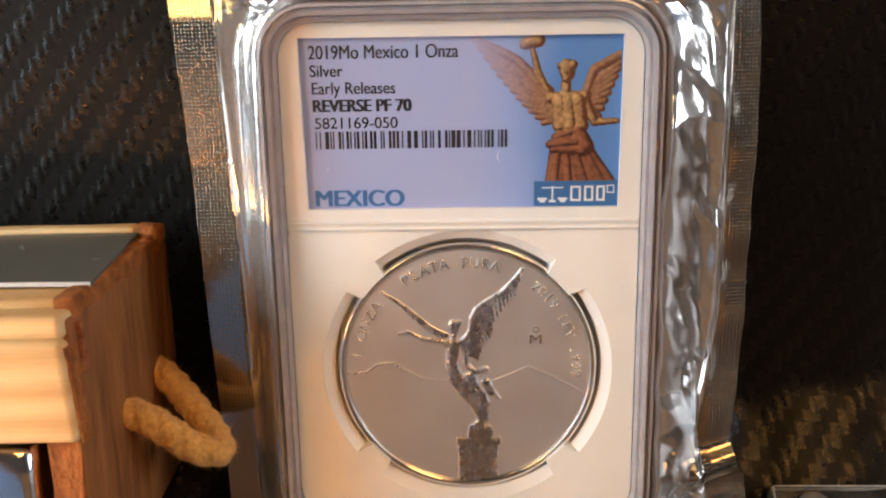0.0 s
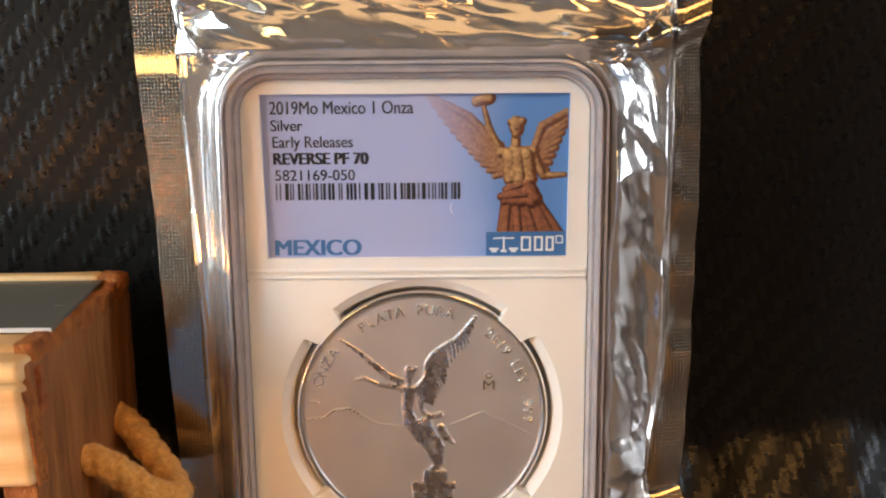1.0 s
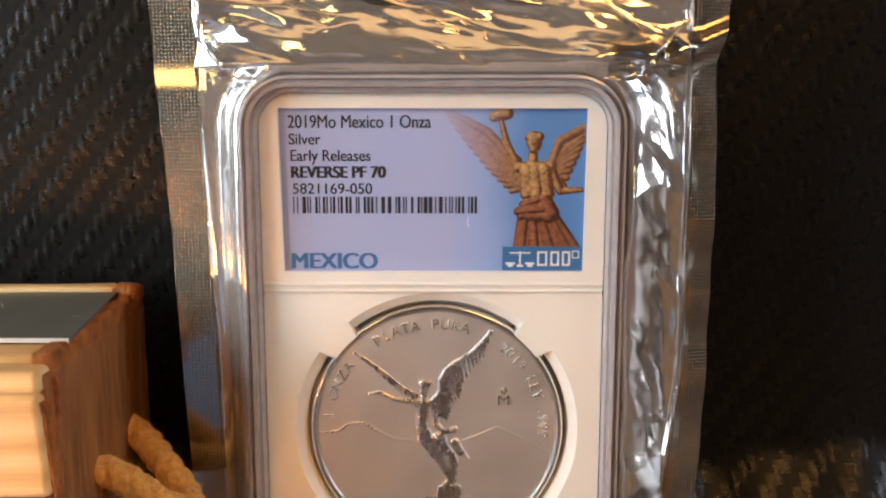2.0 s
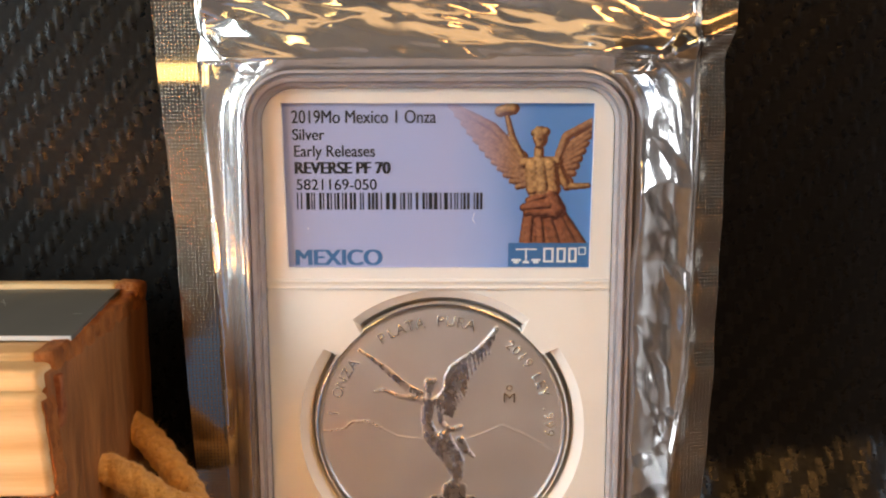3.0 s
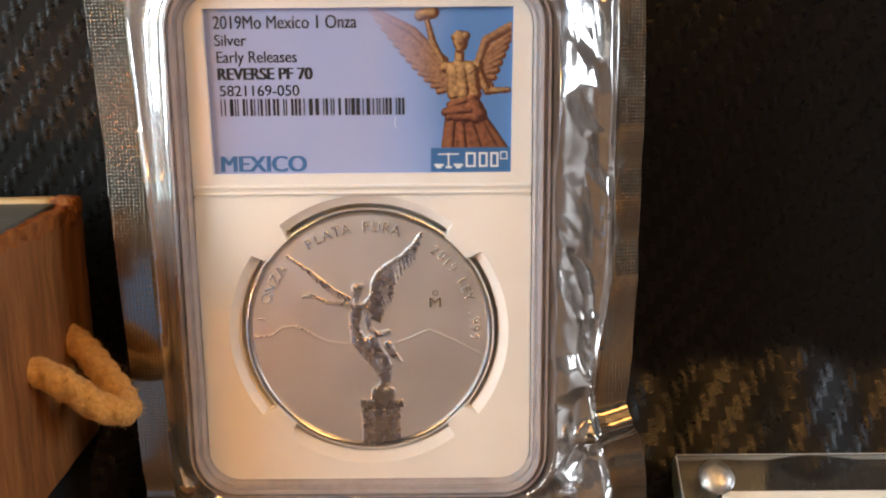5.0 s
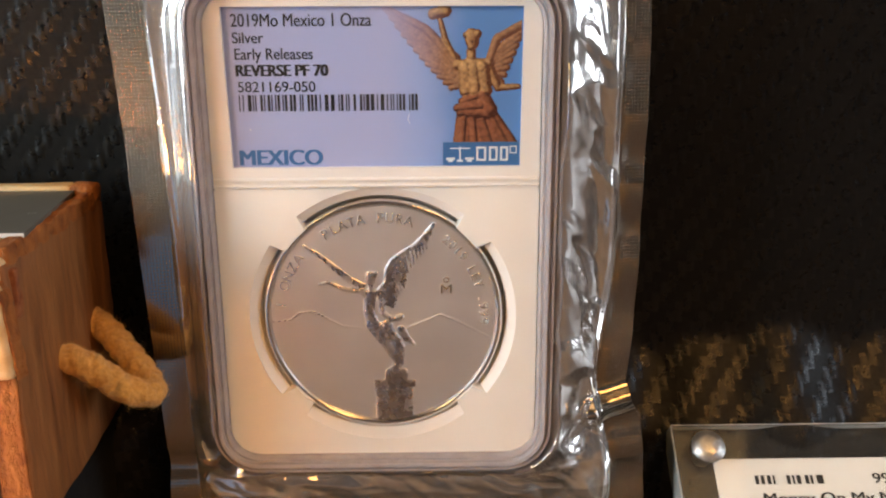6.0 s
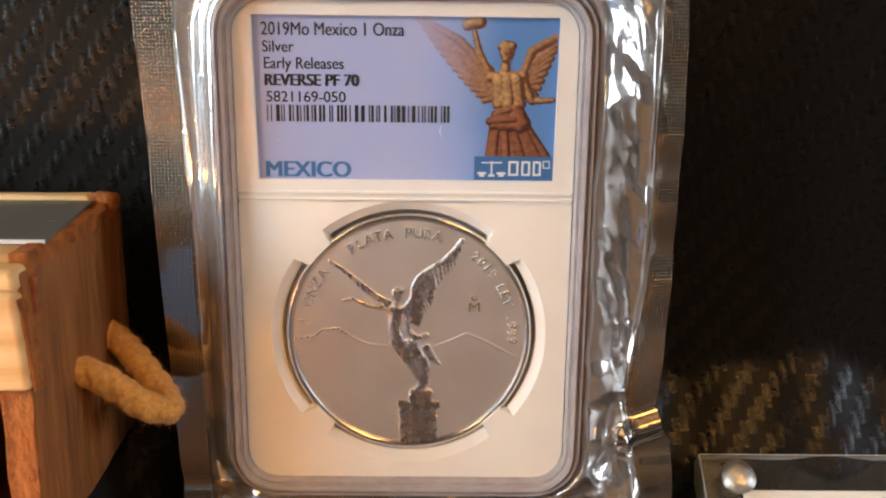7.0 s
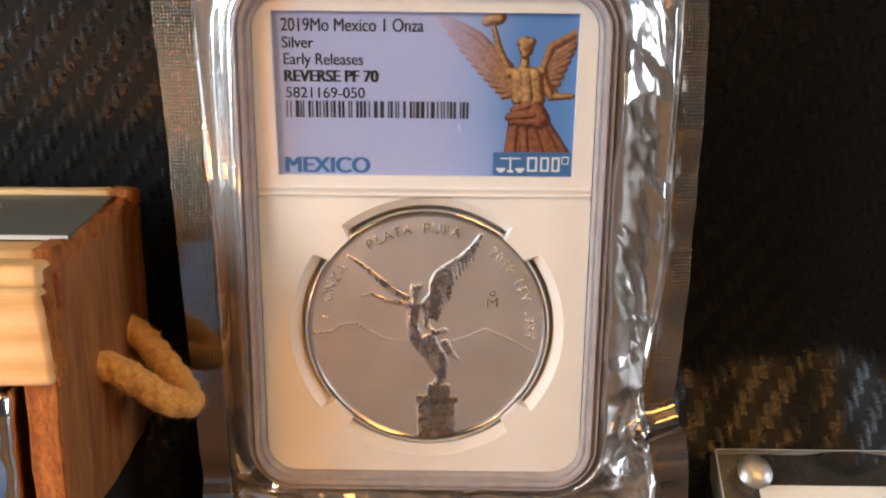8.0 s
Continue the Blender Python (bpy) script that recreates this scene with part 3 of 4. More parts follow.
def coin_relief():
    """Struck face: winged statue on a pillar before a line of hills, as a height field over the disc."""
    step, R = 0.12, 18.6
    g = np.arange(-R, R + step, step)
    X, Z = np.meshgrid(g, g)
    H = np.zeros_like(X)
    P = lambda x, z: (x - CX, z - CZ)

    def ridge(a, b, ra, rb, top):
        (ax, az), (bx, bz) = P(*a), P(*b)
        dx, dz = bx - ax, bz - az
        t = np.clip(((X - ax) * dx + (Z - az) * dz) / (dx * dx + dz * dz + 1e-9), 0, 1)
        d = np.hypot(X - ax - t * dx, Z - az - t * dz)
        r = ra + (rb - ra) * t
        np.maximum(H, top * np.sqrt(np.clip(1 - (d / r) ** 2, 0, 1)), out=H)

    def along(line, f):
        """The point a share f of the way along a line of corners."""
        k = min(int(f * (len(line) - 1)), len(line) - 2)
        w = f * (len(line) - 1) - k
        return tuple(p + (q - p) * w for p, q in zip(line[k], line[k + 1]))

    # hills
    for line in (((-17.7, 34.1), (-14.8, 34.4), (-13.4, 35.6), (-11.1, 35.8), (-9.0, 34.7), (-6.3, 33.3), (-2.7, 32.9)), ((4.4, 32.9), (7.1, 33.9), (9.8, 35.2), (13.4, 33.6), (18.0, 31.1))):
        for a, b in zip(line, line[1:]):
            ridge(a, b, 0.16, 0.16, 0.22)
    for n in range(14):
        a = along(((-17.7, 34.1), (-14.8, 34.4), (-13.4, 35.6), (-11.1, 35.8), (-9.0, 34.7)), n / 13)
        ridge(a, (a[0] + 0.25, a[1] + 0.1), 0.26, 0.2, 0.30)
    # far wing: a narrow blade of slanting feathers
    blade, under = ((-12.2, 47.1), (-9.6, 45.5), (-7.0, 43.45), (-4.8, 41.6), (-2.4, 40.3)), ((-12.0, 46.9), (-9.2, 44.6), (-6.8, 42.2), (-5.0, 40.8), (-3.0, 39.6))
    for a, b in zip(blade, blade[1:]):
        ridge(a, b, 0.20, 0.24, 0.45)
    for n in range(20):
        f = n / 19
        ridge(along(blade, f), along(under, min(1, f + 0.06)), 0.16 + 0.10 * f, 0.12 + 0.08 * f, 0.26 + 0.14 * (n % 2))
    # near wing: bright leading edge, two tiers of feathers below it
    lead = ((-0.3, 39.3), (1.1, 40.9), (1.15, 42.9), (1.95, 44.4), (3.7, 45.75), (5.7, 46.9), (7.4, 48.6), (8.9, 50.5))
    tips = ((0.9, 37.0), (2.2, 36.4), (2.9, 38.6), (4.2, 40.1), (4.4, 42.2), (6.1, 44.6), (7.7, 46.4), (8.8, 49.9))
    for n in range(23):
        f = n / 22
        a, b = along(lead, f), along(tips, f)
        ridge(a, b, 0.34, 0.24, 0.30 + 0.16 * (n % 2))
        mid = (a[0] + 0.5 * (b[0] - a[0]), a[1] + 0.5 * (b[1] - a[1]))
        ridge(a, mid, 0.26, 0.30, 0.50 + 0.12 * ((n + 1) % 2))
    for a, b in zip(lead, lead[1:]):
        ridge(a, b, 0.30, 0.30, 0.85)
    # body
    for a, b, ra, rb, top in (
        ((-1.5, 41.1), (-1.4, 41.9), 0.75, 0.85, 1.0), ((-0.9, 42.0), (-0.6, 42.3), 0.45, 0.4, 0.9), ((-1.5, 40.2), (-1.5, 39.6), 0.45, 0.5, 0.8),
        ((-2.5, 39.0), (-0.4, 39.0), 0.6, 0.65, 1.0), ((-1.6, 38.6), (-1.9, 35.9), 1.05, 0.85, 1.1), ((-1.9, 35.9), (-1.2, 33.4), 0.85, 1.15, 1.1),
        ((-1.2, 33.4), (1.4, 29.6), 1.2, 1.0, 1.15), ((1.4, 29.6), (2.9, 26.2), 0.95, 0.5, 1.0), ((0.8, 33.0), (3.2, 29.4), 1.3, 0.8, 1.0), ((3.2, 29.4), (3.3, 26.6), 0.75, 0.45, 0.9),
        ((3.4, 32.6), (4.2, 31.0), 0.75, 0.6, 0.8), ((4.3, 31.1), (5.5, 30.0), 0.5, 0.22, 0.7), ((-2.7, 39.2), (-6.0, 39.7), 0.42, 0.34, 0.9), ((-6.0, 39.7), (-8.4, 40.8), 0.32, 0.26, 0.8),
        ((-8.4, 40.8), (-9.9, 40.5), 0.32, 0.16, 0.7), ((0.1, 38.7), (0.4, 35.6), 0.5, 0.42, 1.0), ((0.4, 35.6), (1.8, 34.3), 0.42, 0.36, 0.9), ((1.8, 34.3), (3.4, 34.8), 0.36, 0.5, 0.85),
        ((2.6, 26.3), (2.0, 25.8), 0.5, 0.5, 0.8), ((1.2, 25.0), (3.7, 25.0), 0.7, 0.7, 0.7),
    ):
        ridge(a, b, ra, rb, top)
    # folds of the dress
    (fx, fz) = P(1.2, 31.0)
    near = np.exp(-(((X - fx) / 3.4) ** 2 + ((Z - fz) / 5.2) ** 2))
    H += np.where(H > 0.25, 0.20 * near * np.sin(6.5 * (X + 0.55 * Z) + 1.5 * np.sin(Z * 1.9)), 0)

    # worn, finely cut surface
    grain = np.sin(5.1 * X + 2.3 * np.sin(3.7 * Z)) * np.sin(4.3 * Z + 1.9 * np.sin(4.9 * X)) + 0.6 * np.sin(11.0 * X + 7.0 * Z) * np.sin(9.0 * Z - 5.0 * X)
    H += np.where(H > 0.28, 0.12 * grain, 0)

    # pillar
    def block(u0, u1, v0, v1, top):
        (x0, z1), (x1, z0) = P(u0, v0), P(u1, v1)
        np.maximum(H, np.where((X > x0) & (X < x1) & (Z > z0) & (Z < z1), top, 0), out=H)

    block(-1.0, 5.1, 22.4, 16.0, 0.65)
    block(-1.25, 5.6, 23.6, 22.4, 0.9)
    block(0.6, 4.3, 24.7, 23.5, 0.75)
    block(0.6, 3.9, 21.0, 16.0, 0.78)
    for n in range(4):
        block(-0.9 + 1.67 * n, -0.3 + 1.67 * n, 22.0, 16.0, 0.92)
    block(-1.1, 5.3, 21.9, 21.5, 0.95)
    block(0.6, 3.9, 19.2, 18.9, 0.85)
    inside = np.hypot(X, Z) < R
    idx = -np.ones(X.shape, int)
    idx[inside] = np.arange(inside.sum())
    verts = np.stack([CX + X[inside], 131.2 - 0.34 * H[inside], CZ + Z[inside]], -1)
    q = np.stack([idx[:-1, :-1], idx[:-1, 1:], idx[1:, 1:], idx[1:, :-1]], -1).reshape(-1, 4)
    q = q[(q >= 0).all(1)]
    tops = H[inside]
    return verts, q, tops


cv, cf, ct = coin_relief()
face = grid_part("struck_face", cv, cf, [SILVER, FIGURE], coin, "satin field with polished statue relief, its dark reflections put into the colour")
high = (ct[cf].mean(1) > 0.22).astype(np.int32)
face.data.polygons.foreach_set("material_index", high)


def coin_body():
    """Turned rim and reeded edge of the coin."""
    bm = bmesh.new()
    prof = [(18.45, 131.22), (18.6, 131.15), (18.7, 130.85), (19.3, 130.82), (19.6, 131.0), (19.6, 133.5), (0.5, 133.5)]
    n = 160
    rings = [[bm.verts.new((CX + r * math.cos(2 * math.pi * i / n), y, CZ + r * math.sin(2 * math.pi * i / n))) for i in range(n)] for r, y in prof]
    for r0, r1 in zip(rings, rings[1:]):
        for i in range(n):
            j = (i + 1) % n
            bm.faces.new((r0[i], r1[i], r1[j], r0[j]))
    bmesh.ops.recalc_face_normals(bm, faces=bm.faces[:])
    return bm


part("coin_rim", coin_body(), POLISHED, coin, smooth=True)


def arc_text(body, a0, a1, radius, size):
    """Raised letters along the rim from angle a0 to a1, tops outwards."""
    n = len(body)
    for k, ch in enumerate(body):
        if ch == " ":
            continue
        cu = bpy.data.curves.new("text", "FONT")
        cu.body, cu.size, cu.align_x, cu.extrude, cu.offset, cu.bevel_depth, cu.bevel_resolution = ch, size, "CENTER", 0.12, -0.02, 0.07, 1
        ob = bpy.data.objects.new("text", cu)
        scene.collection.objects.link(ob)
        bpy.context.view_layer.update()
        me = bpy.data.meshes.new_from_object(ob.evaluated_get(bpy.context.evaluated_depsgraph_get()))
        bpy.data.objects.remove(ob)
        bm = bmesh.new()
        bm.from_mesh(me)
        bpy.data.meshes.remove(me)
        a = radians(a0 + (a1 - a0) * k / (n - 1))
        c, s = math.cos(a), math.sin(a)
        for v in bm.verts:
            u, w, d = v.co.x, v.co.y + radius, v.co.z
            v.co = Vector((CX + c * w + s * u, 131.14 - d, CZ + s * w - c * u))
        part("raised_letter", bm, LETTER, coin)


arc_text("1 ONZA", 173, 144, 16.1, 2.3)
arc_text("PLATA PURA", 123, 74.5, 15.9, 2.3)
arc_text("2019 LEY .999", 51, -3.5, 15.9, 2.2)
lettering("M", 9.5 + CX, 11.3 + CX, CZ + 3.9, 1.5, 131.1, POLISHED, coin, name="mint_mark", raised=0.2)
lettering("o", 9.9 + CX, 10.9 + CX, CZ + 5.7, 1.4, 131.1, POLISHED, coin, name="mint_mark", raised=0.2)

# ---- foil bag ----
LEFT = [(-18, -39.2), (6, -38.5), (22, -39.0), (38, -39.7), (48, -40.1), (57, -40.7), (83, -41.9), (92, -42.6), (100, -42.9), (122, -44.4)]
RIGHT = [(-18, 47.5), (0, 46.8), (6.7, 46.4), (14, 45.6), (17, 43.4), (21, 42.3), (30, 43.2), (43, 43.7), (57, 43.7), (75, 43.8), (88, 43.4), (91.5, 43.4), (95, 44.4), (100, 45.0), (122, 47)]
LIN = [(-18, -32.5), (22, -33.8), (48, -34.2), (66, -34.9), (90, -35.6), (100, -36.2), (122, -37)]
RIN = [(-18, 40), (6, 40), (18, 37.5), (23, 36.8), (43, 39.2), (75, 39.4), (100, 38.8), (122, 40)]
bag = thing("foil_bag", (0, 137, -18), "crinkled silver foil bag with clear front, standing on the mat", "bag")


def outside(x, z, off=0.0):
    """Distance outside the slab's outline."""
    r = 8.0
    qx, qz = abs(x - SX) - (HW + 3.1 + off - r), abs(z - SZ) - (HH + 3.1 + off - r)
    return math.hypot(max(qx, 0), max(qz, 0)) + min(max(qx, qz), 0) - r


def pinch(x, z):
    """Tucks where the bag is gathered beside the slab's corners."""
    right = max(0.0, min(1.0, (x - 31) / 4))
    left = max(0.0, min(1.0, (-31 - x) / 3))
    return right * (2.3 * math.exp(-((z - 17.5 - 0.25 * (x - 40)) / 2.0) ** 2) + 1.5 * math.exp(-((z - 93.5 - 0.4 * (x - 40)) / 2.2) ** 2) - 0.8 * math.exp(-((z - 12) / 3) ** 2)) + left * (0.7 * math.exp(-((z - 86.0) / (4.0 if z > 86 else 15.0)) ** 2) - 0.9 * math.exp(-((z - 6.0) / 3.0) ** 2))


def seal_y(x, z, li, ri):
    y = 135.2 - pinch(x, z)
    if x < li:
        y += (li - x) * (-0.05 + 0.13 * max(0.0, min(1.0, (z - 48) / 18))) + 0.25 * math.sin(z / 9.0)
    if x > ri:
        y += (x - ri) * 0.25 + 0.4 * math.sin(z / 7.0 + 1) + 0.3 * min(1.0, (x - ri) / 1.5) * math.sin(z / 2.3 + 0.8 * math.sin(z / 9.0))
    return y


def facets(x, z, cx, cz, seed):
    """Height of a sheet folded along a skewed lattice of random corners: flat facets with creases between."""
    u = x / cx + 0.45 * noise.noise((x * 0.11, z * 0.11, seed)) + 0.3 * z / cz
    v = z / cz + 0.45 * noise.noise((x * 0.11, z * 0.11, seed + 5))
    i, j = math.floor(u), math.floor(v)
    a, b = u - i, v - j
    h = lambda p, q: math.sin((p * 127.1 + q * 311.7 + seed * 74.7)) * 43758.5453 % 1.0
    if a + b < 1:
        return h(i, j) * (1 - a - b) + h(i + 1, j) * a + h(i, j + 1) * b
    return h(i + 1, j + 1) * (a + b - 1) + h(i, j + 1) * (1 - a) + h(i + 1, j) * (1 - b)


def crumple(x, z, k=1.0):
    """Folds of the film: long and upright on one side, broad facets on the other, long and level above the slab."""
    above, below = z - SZ - 40, SZ - 41 - z
    side = abs(x - SX) - 29.3
    if above > 0 and above > side:
        bend = z + 3.0 * math.sin(x / 17.0)
        return k * (2.2 * noise.noise((x * 0.03, bend * 0.26, 6.3)) + 2.4 * facets(x, z, 17, 4.6, 1.0) + 0.9 * facets(x, z, 7, 2.2, 2.0) + 0.25 * facets(x, z, 2.4, 1.3, 12.0))
    if below > 0 and below > side:
        return k * (2.4 * facets(x, z, 7, 3.2, 3.0) + 0.9 * facets(x, z, 2.6, 2.6, 4.0))
    if x < 0:
        return k * (0.55 * facets(x, z, 2.2, 20, 6.0) + 0.12 * facets(x, z, 1.6, 6, 7.0))
    return k * (2.8 * facets(x, z, 6.5, 12, 8.0) + 0.9 * facets(x, z, 3.2, 6, 9.0) + 0.25 * facets(x, z, 1.4, 2.2, 11.0))


def bag_sheet():
    """Foil from one seal over the bulge beside the slab and behind it to the other seal."""
    def place(u, v):
        z = -18 + 140 * v
        l, r = lerp_table(LEFT, z), lerp_table(RIGHT, z)
        x = l + (r - l) * u
        li, ri = lerp_table(LIN, z), lerp_table(RIN, z)
        d = outside(x, z)
        base = seal_y(x, z, li, ri)
        if x <= li or x >= ri:
            return (x, base, z)
        edge = min(1.0, min(x - li, ri - x) / 1.2)
        if d < 0:
            t = min(1, -d / 0.8)
            return (x, 131.2 + (137.6 - 131.2) * t, z)
        gap = (z - 90.4 > 0 and 12.0) or (z < 6.7 and 9.0) or (x < 0 and 4.2) or 8.0
        t = min(1, d / gap)
        t = t * t * (3 - 2 * t)
        y = 131.2 + (base - 131.2) * t
        if z < 6.7 and abs(x - SX) < 31:
            # the loose foil under the slab leans out towards its foot
            y += min(1, (31 - abs(x - SX)) / 5) * (2.2 * min(1, (6.7 - z) / 1.2) - 0.55 * min(9, 6.7 - z))
        return (x, y - edge * min(1, d / 0.9) * crumple(x, z, 0.9), z)
    return sheet(300, 460, place)


bv, bf = bag_sheet()
sheet_ob = grid_part("foil_sheet", bv, bf, [FOIL, SEAL], bag, "crinkled mirror foil with embossed seal margins")
arr = np.asarray(bv)
cen = arr[np.asarray(bf)].mean(1)
li = np.interp(cen[:, 2], *zip(*LIN))
ri = np.interp(cen[:, 2], *zip(*RIN))
sheet_ob.data.polygons.foreach_set("material_index", ((cen[:, 0] < li) | (cen[:, 0] > ri) | (cen[:, 2] < 1.5)).astype(np.int32))


def film():
    """Clear front film drawn tight over the slab, falling to the foil round it."""
    def place(u, v):
        z = -2 + 103 * v
        li, ri = lerp_table(LIN, z) + 0.6, lerp_table(RIN, z) - 0.6
        x = li + (ri - li) * u
        d = outside(x, z, -1.2)
        y = 127.3 + 0.10 * fbm(x * 0.08, z * 0.05, 2.0)
        if d > 0:
            t = min(1, d / (5.0 if x < 0 else 8.5) if abs(z - SZ) < 41 else d / 11)
            y += (133.2 - 127.3) * (t ** 1.3) - min(1, d) * crumple(x + 3, z + 5, 0.32)
        return (x, y, z)
    return sheet(150, 210, place)


fv, ff = film()
part_film = grid_part("front_film", fv, ff, [FILM, HAZY_FILM, SIDE_FILM], bag, "clear glossy front film")
part_film.data.polygons.foreach_set("material_index", np.array([0 if outside(x, z, -0.4) <= 0 else 1 if x < 0 and abs(z - SZ) < 40 else 2 for x, y, z in np.asarray(fv)[np.asarray(ff)].mean(1)], dtype=np.int32))
part_film.visible_shadow = False

# ---- wooden crate with rope handle ----
TURNED = Matrix.Translation((-47.5, 105, 0)) @ Matrix.Rotation(radians(4.2), 4, "Z")
FRONT = Matrix.Translation((-47.5, 105, 0)) @ Matrix.Rotation(radians(0.6), 4, "Z")
crate = thing("wooden_crate", (-90, 126, 11.3), "worn pine crate with chipped edges and a rope handle", "crate")


def worn(bm, amount, scale=0.25, cuts=5):
    """Nicks and waves along a board's faces and edges."""
    bmesh.ops.subdivide_edges(bm, edges=[e for e in bm.edges if e.calc_length() > 4], cuts=cuts, use_grid_fill=True)
    for v in bm.verts:
        n = Vector((noise.noise(v.co * scale), noise.noise(v.co * scale + Vector((9, 0, 0))), noise.noise(v.co * scale + Vector((0, 9, 0)))))
        v.co += n * amount
    return bm


part("side_board", worn(box(-4.5, 0, 0, 44, 11.6, 51.4, 0.5, TURNED), 0.45, 0.2, 9), PINE_SIDE, crate, "brown stained side board, its shade put into the colour", True)
part("side_edge", worn(box(-4.3, -0.2, -0.6, 0.1, 12, 49.5, 0.2, TURNED), 0.35, 0.6, 12), PINE_END, crate, "rough sawn orange board end")
part("side_edge", worn(box(-2.6, 0.05, 2, 43.8, 50.6, 53.5, 0.35, TURNED), 0.55, 0.75, 22), PINE_END, crate, "rough sawn orange board end")


def slanted(bm):
    """The rail's free end leans out towards its foot."""
    for v in bm.verts:
        if v.co.x > -55:
            v.co.x -= 0.075 * (v.co.z - 43)
    return bm


part("front_rail", worn(slanted(box(-95, 0.72, -3.7, -0.7, 36.6, 49.6, 1.1, FRONT, 3)), 0.16, 0.08, 10), PINE, crate, "pale pine front rail", True)
part("rail_end", worn(slanted(box(0.70, 1.1, -3.0, -0.2, 36.4, 48.6, 0.15, FRONT)), 0.26, 0.9, 16), PINE_END, crate, "ragged orange end grain of the rail")
part("front_lip", worn(box(-95, -0.6, -1.6, 3.2, 48.8, 52.2, 0.8, FRONT, 3), 0.2, 0.2, 10), PINE, crate, "pale pine strip over the rail", True)
part("lid", worn(box(-95, -2.9, 3.5, 40.2, 50.6, 53.0, 0.5, TURNED), 0.2, 0.2, 8), PINE, crate, "pale pine lid board", True)
part("lid_batten", worn(box(-95, -4.2, 40.6, 44.2, 53.1, 54.8, 0.6, TURNED), 0.3, 0.3, 12), PINE, crate, "pale pine rear edge strip", True)
part("corner_block", worn(box(-4.4, 0.2, 39.8, 44.3, 51.3, 55.0, 1.1, TURNED, 3), 0.3, 0.5, 4), PINE_END, crate, "rounded chipped corner", True)
part("back_board", box(-95, -4.6, 40.2, 44, 11.6, 49.6, 0.5, TURNED), PINE_SIDE, crate)
part("side_board", box(-95, -90.5, 0.9, 40, 11.6, 49.6, 0.5, TURNED), PINE_SIDE, crate)
part("base_board", box(-90.4, -4.6, 0.9, 40, 11.6, 14, 0.5, TURNED), PINE_SIDE, crate)
part("splinter", worn(box(-0.7, 0.5, 1.6, 3.4, 43.5, 50.5, 0.4, TURNED), 0.5, 0.5, 6), SPLINTER, crate, "torn reddish splinter")
part("splinter", worn(box(-1.8, -0.4, 35, 40, 52.4, 53.6, 0.4, TURNED), 0.5, 0.5, 6), SPLINTER, crate, "torn reddish splinter")

plate = thing("steel_plate", (-85, 132, 52.4), "thin grey steel plate lying on the wooden crate", "plate")


def plate_box(x0, x1, y0, y1, z0, z1, bevel=0.0):
    """The plate is cut askew: its free end slants back."""
    bm = box(x0, x1, y0, y1, z0, z1, bevel)
    for v in bm.verts:
        v.co.x -= 0.178 * (v.co.y - 113)
    return bm


part("plate_face", plate_box(-128, -48.0, 113.1, 144.4, 53.3, 54.0, 0.1), PLATE, plate)
part("plate_edge", plate_box(-127.9, -48.1, 112.95, 113.09, 53.35, 53.95), EDGE, plate, "bright cut front edge")

nicks = bmesh.new()
for (xa, ya), (xb, yb) in (((-68.2, 133.7), (-66.7, 132.9)), ((-68.8, 135.8), (-66.0, 130.9)), ((-53.2, 125.6), (-52.1, 126.0))):
    nicks.faces.new([nicks.verts.new(q) for q in ((xa, ya, 54.03), (xb, yb, 54.03), (xb, yb + 0.12, 54.03), (xa, ya + 0.25, 54.03))])
part("scratch", nicks, WHITE_INK, plate, "pale scratches on the steel")


def spline(points, n):
    """Catmull-Rom through the points."""
    p = [Vector(q) for q in points]
    p = [2 * p[0] - p[1]] + p + [2 * p[-1] - p[-2]]
    out = []
    for i in range(1, len(p) - 2):
        for k in range(n):
            t = k / n
            out.append(0.5 * (2 * p[i] + (p[i + 1] - p[i - 1]) * t + (2 * p[i - 1] - 5 * p[i] + 4 * p[i + 1] - p[i + 2]) * t * t + (3 * p[i] - p[i - 1] - 3 * p[i + 1] + p[i + 2]) * t ** 3))
    return out + [p[-2]]


def rope(points, radius):
    """Three-strand twisted cotton rope with a fuzzy skin."""
    bm = bmesh.new()
    line = spline(points, 26)
    rings, n, length = [], 30, 0.0
    for i, c in enumerate(line):
        t = (line[min(i + 1, len(line) - 1)] - line[max(i - 1, 0)]).normalized()
        a = t.cross(Vector((0.2, 0.3, 1))).normalized()
        b = t.cross(a)
        if i:
            length += (c - line[i - 1]).length
        ring = []
        for k in range(n):
            w = 2 * math.pi * k / n
            lobe = abs(math.cos(1.5 * (w - length * 0.62)))
            r = radius * (0.88 + 0.12 * lobe) + 0.24 * noise.noise((c + a * math.cos(w) * 2 + b * math.sin(w) * 2) * 0.9)
            ring.append(bm.verts.new(c + a * r * math.cos(w) + b * r * math.sin(w)))
        rings.append(ring)
    for r0, r1 in zip(rings, rings[1:]):
        for k in range(n):
            bm.faces.new((r0[k], r0[(k + 1) % n], r1[(k + 1) % n], r1[k]))
    bm.faces.new(rings[0])
    bm.faces.new(rings[-1][::-1])
    # stray fibres
    rg = random.Random(8)
    for _ in range(4200):
        i = rg.randrange(2, len(line) - 2)
        v = rg.choice(rings[i]).co
        d = (v - line[i]).normalized()
        side = Vector((rg.uniform(-1, 1), rg.uniform(-1, 1), rg.uniform(-1, 1)))
        tip = v + d * rg.uniform(0.1, 0.55) + side * 0.45
        s = side.cross(d).normalized() * 0.03
        bm.faces.new([bm.verts.new(q) for q in (v - s - d * 0.1, v + s - d * 0.1, tip)])
    return bm


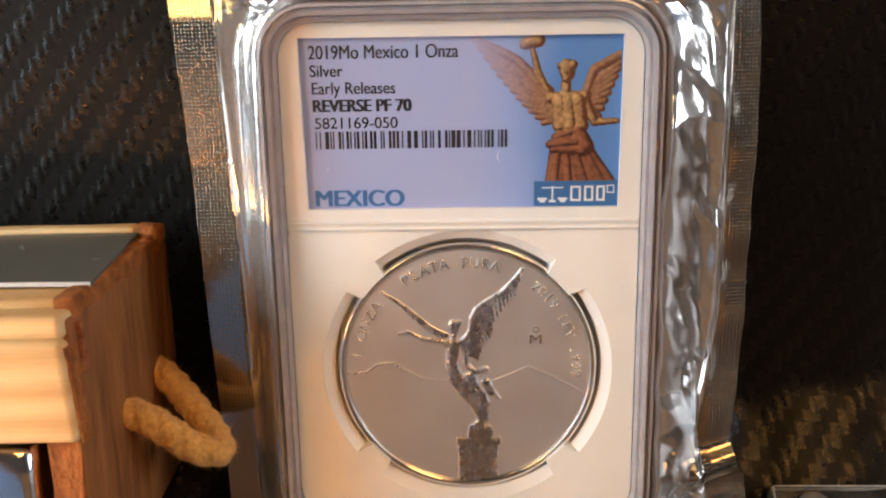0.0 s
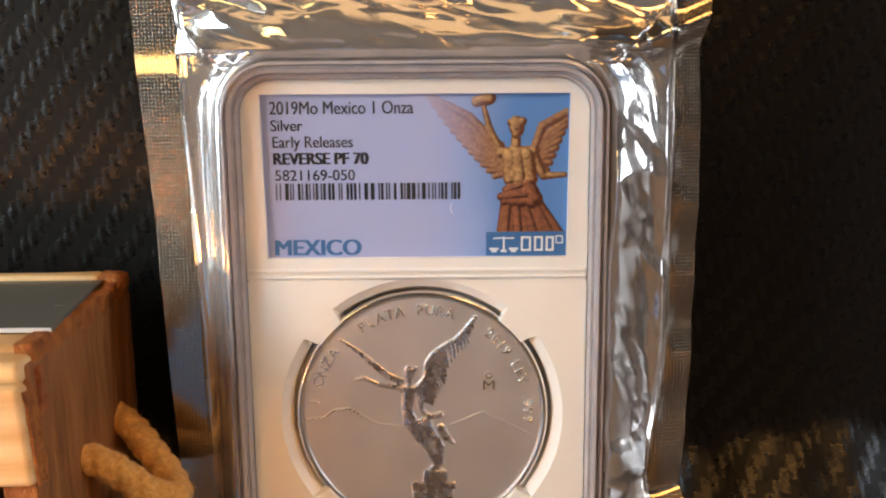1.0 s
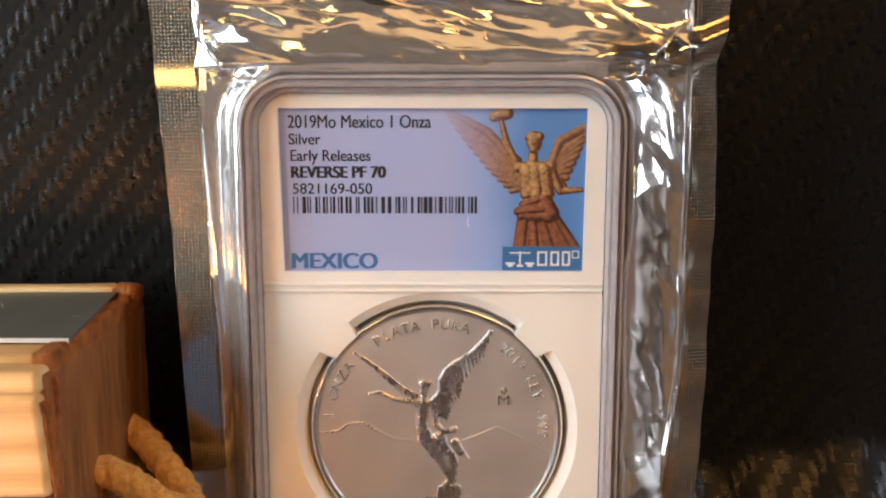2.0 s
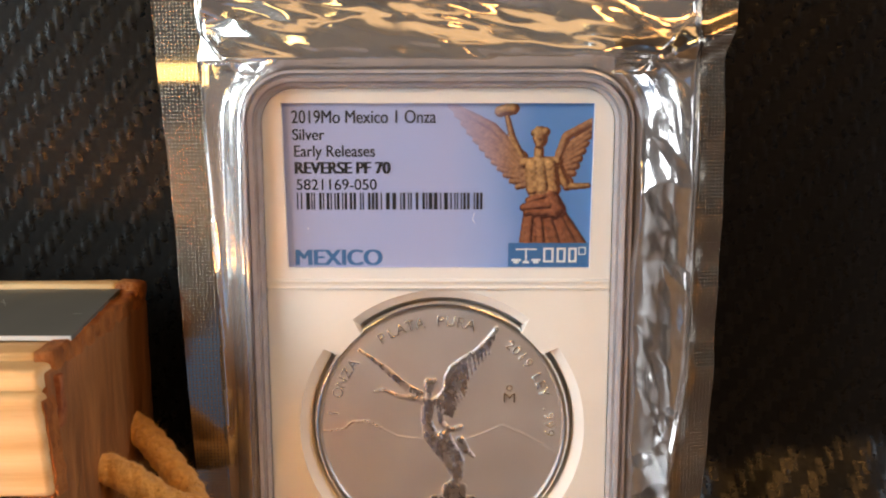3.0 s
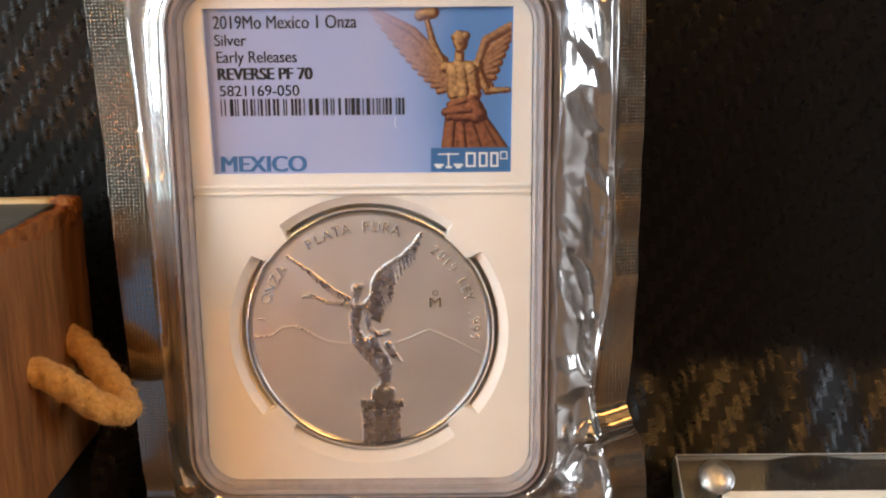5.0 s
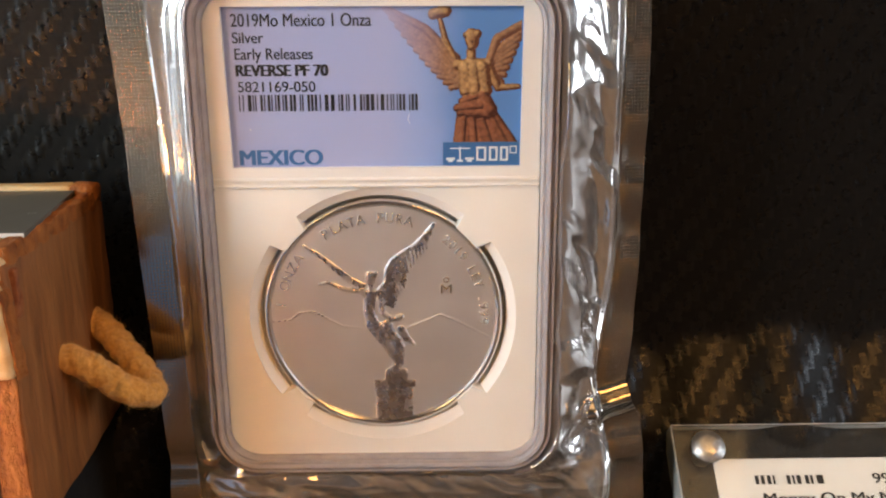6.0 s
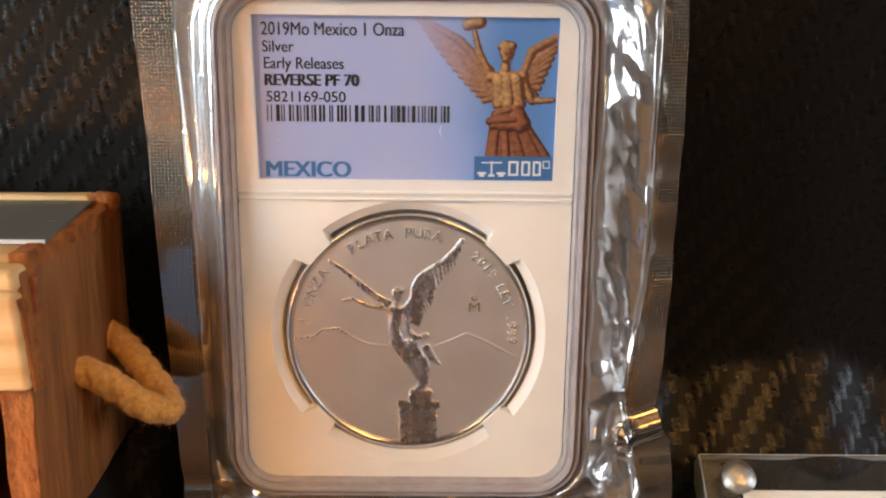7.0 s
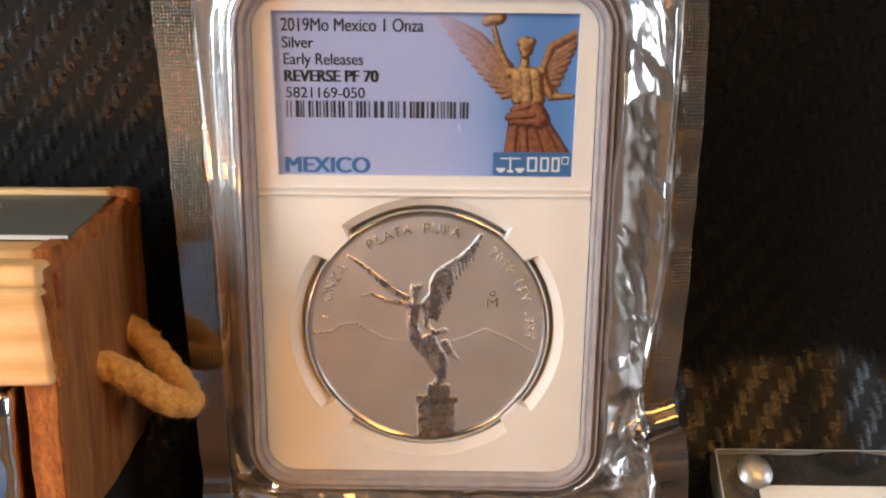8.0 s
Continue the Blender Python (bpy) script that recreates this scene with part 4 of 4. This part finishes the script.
part("rope_handle", rope([(-52, 140, 32.6), (-47.5, 136.8, 31.0), (-42.9, 132.5, 28.6), (-38.6, 128.5, 25.6), (-36.7, 124.6, 24.6), (-39.4, 122.0, 26.3), (-43.2, 121.3, 29.5), (-47.0, 121.8, 31.4), (-52, 123.0, 32.2)], 2.35), ROPE, crate, "tan twisted cotton rope", True)


def packet():
    """Crumpled foil packet inside the crate."""
    bm = box(-80, -6.2, -1.0, 14, 14.2, 35.0, 1.5, TURNED)
    bmesh.ops.subdivide_edges(bm, edges=[e for e in bm.edges if e.calc_length() > 5], cuts=14, use_grid_fill=True)
    for v in bm.verts:
        n = 1 - 2 * abs(noise.noise(v.co * 0.22))
        v.co += Vector((0.3 * n, -0.7 * n, 0.2 * n))
    return bm


tagged(part("foil_packet", packet(), FOIL, None, "crumpled silver foil packet standing inside the wooden crate", True, (-90, 112, 14)), "", "packet")

# ---- acrylic bar case leaning on the backdrop ----
A = Vector((54.3, 147.6, 6.4))
DOWN, NRM = Vector((0, -0.74, -0.672)), Vector((0, -0.672, 0.74))
LEAN_M = Matrix(((1, 0, 0, A.x), (0, NRM.y, -DOWN.y, A.y), (0, NRM.z, -DOWN.z, A.z), (0, 0, 0, 1)))
# local axes: x along the case, y out of its face, z up along it
case = thing("acrylic_case", (80, 140, -18), "clear acrylic case with steel bolts and a printed card", "case")


def local_box(x0, x1, y0, y1, z0, z1, bevel=0.0):
    return box(x0, x1, y0, y1, z0, z1, bevel, LEAN_M)


part("front_panel", local_box(0, 62, -2.6, 0, -31, 0, 0.25), ACRYLIC, case, "clear acrylic panel").visible_shadow = False
part("side_face", local_box(-0.25, -0.02, -5.6, -0.1, -31, -0.1), FROSTED, case, "frosted sawn side")
part("top_face", local_box(0, 62, -2.5, -0.15, 0.02, 0.2), FROSTED, case, "frosted sawn top edge")
part("back_panel", local_box(0, 62, -5.6, -3.0, -31, 0, 0.25), ACRYLIC, case, "clear acrylic panel")


def bolt(x, z):
    bm = bmesh.new()
    prof = [(0.0, 1.9), (1.5, 1.8), (2.7, 1.3), (3.2, 0.5), (3.1, 0.02), (2.0, 0.02), (2.0, -5.5), (0, -5.5)]
    n = 28
    rings = [[bm.verts.new(LEAN_M @ Vector((x + r * math.cos(2 * math.pi * i / n), y, z + r * math.sin(2 * math.pi * i / n)))) for i in range(n)] for r, y in prof]
    for r0, r1 in zip(rings, rings[1:]):
        for i in range(n):
            bm.faces.new((r0[i], r0[(i + 1) % n], r1[(i + 1) % n], r1[i]))
    bmesh.ops.recalc_face_normals(bm, faces=bm.faces[:])
    return part("bolt", bm, BOLT, case, "round steel bolt", True)


for bx in (6.3, 56):
    for bz in (-4.4, -27):
        bolt(bx, bz)
card_loop = [(x, z) for x, z in round_rect(35.8, -16.6, 28.2, 10.8, (1.2,) * 4, 5)]
card = bmesh.new()
card.faces.new([card.verts.new(LEAN_M @ Vector((x, -2.75, z))) for x, z in card_loop])
card_ob = part("card", card, PAPER, case, "white printed card with rounded corners")


def leaning_text(body, x0, x1, base, cap):
    ob = lettering(body, x0, x1, base, cap, 0, INK, card_ob, bold=0.09)
    o = ORIGIN[card_ob.name]
    for v in ob.data.vertices:
        p = v.co / U + o
        v.co = (LEAN_M @ Vector((p.x, -2.70, p.z)) - o) * U


def leaning_bars(spans, z0, z1):
    ob = flat_bars(spans, z0, z1, 0, INK, card_ob, "print_bars")
    o = ORIGIN[card_ob.name]
    for v in ob.data.vertices:
        p = v.co / U + o
        v.co = (LEAN_M @ Vector((p.x, -2.70, p.z)) - o) * U


leaning_bars([(15.0, 15.7), (16.1, 16.8), (17.3, 18.0), (18.4, 18.8), (21.0, 21.7), (22.1, 22.5), (22.9, 23.7), (24.5, 25.2), (25.5, 26.0), (26.7, 28.0)], -10.8, -9.1)
leaning_text("999", 37.4, 42.2, -10.8, 1.9)
leaning_text("Money On My Mind", 16.0, 44.6, -14.4, 1.9)
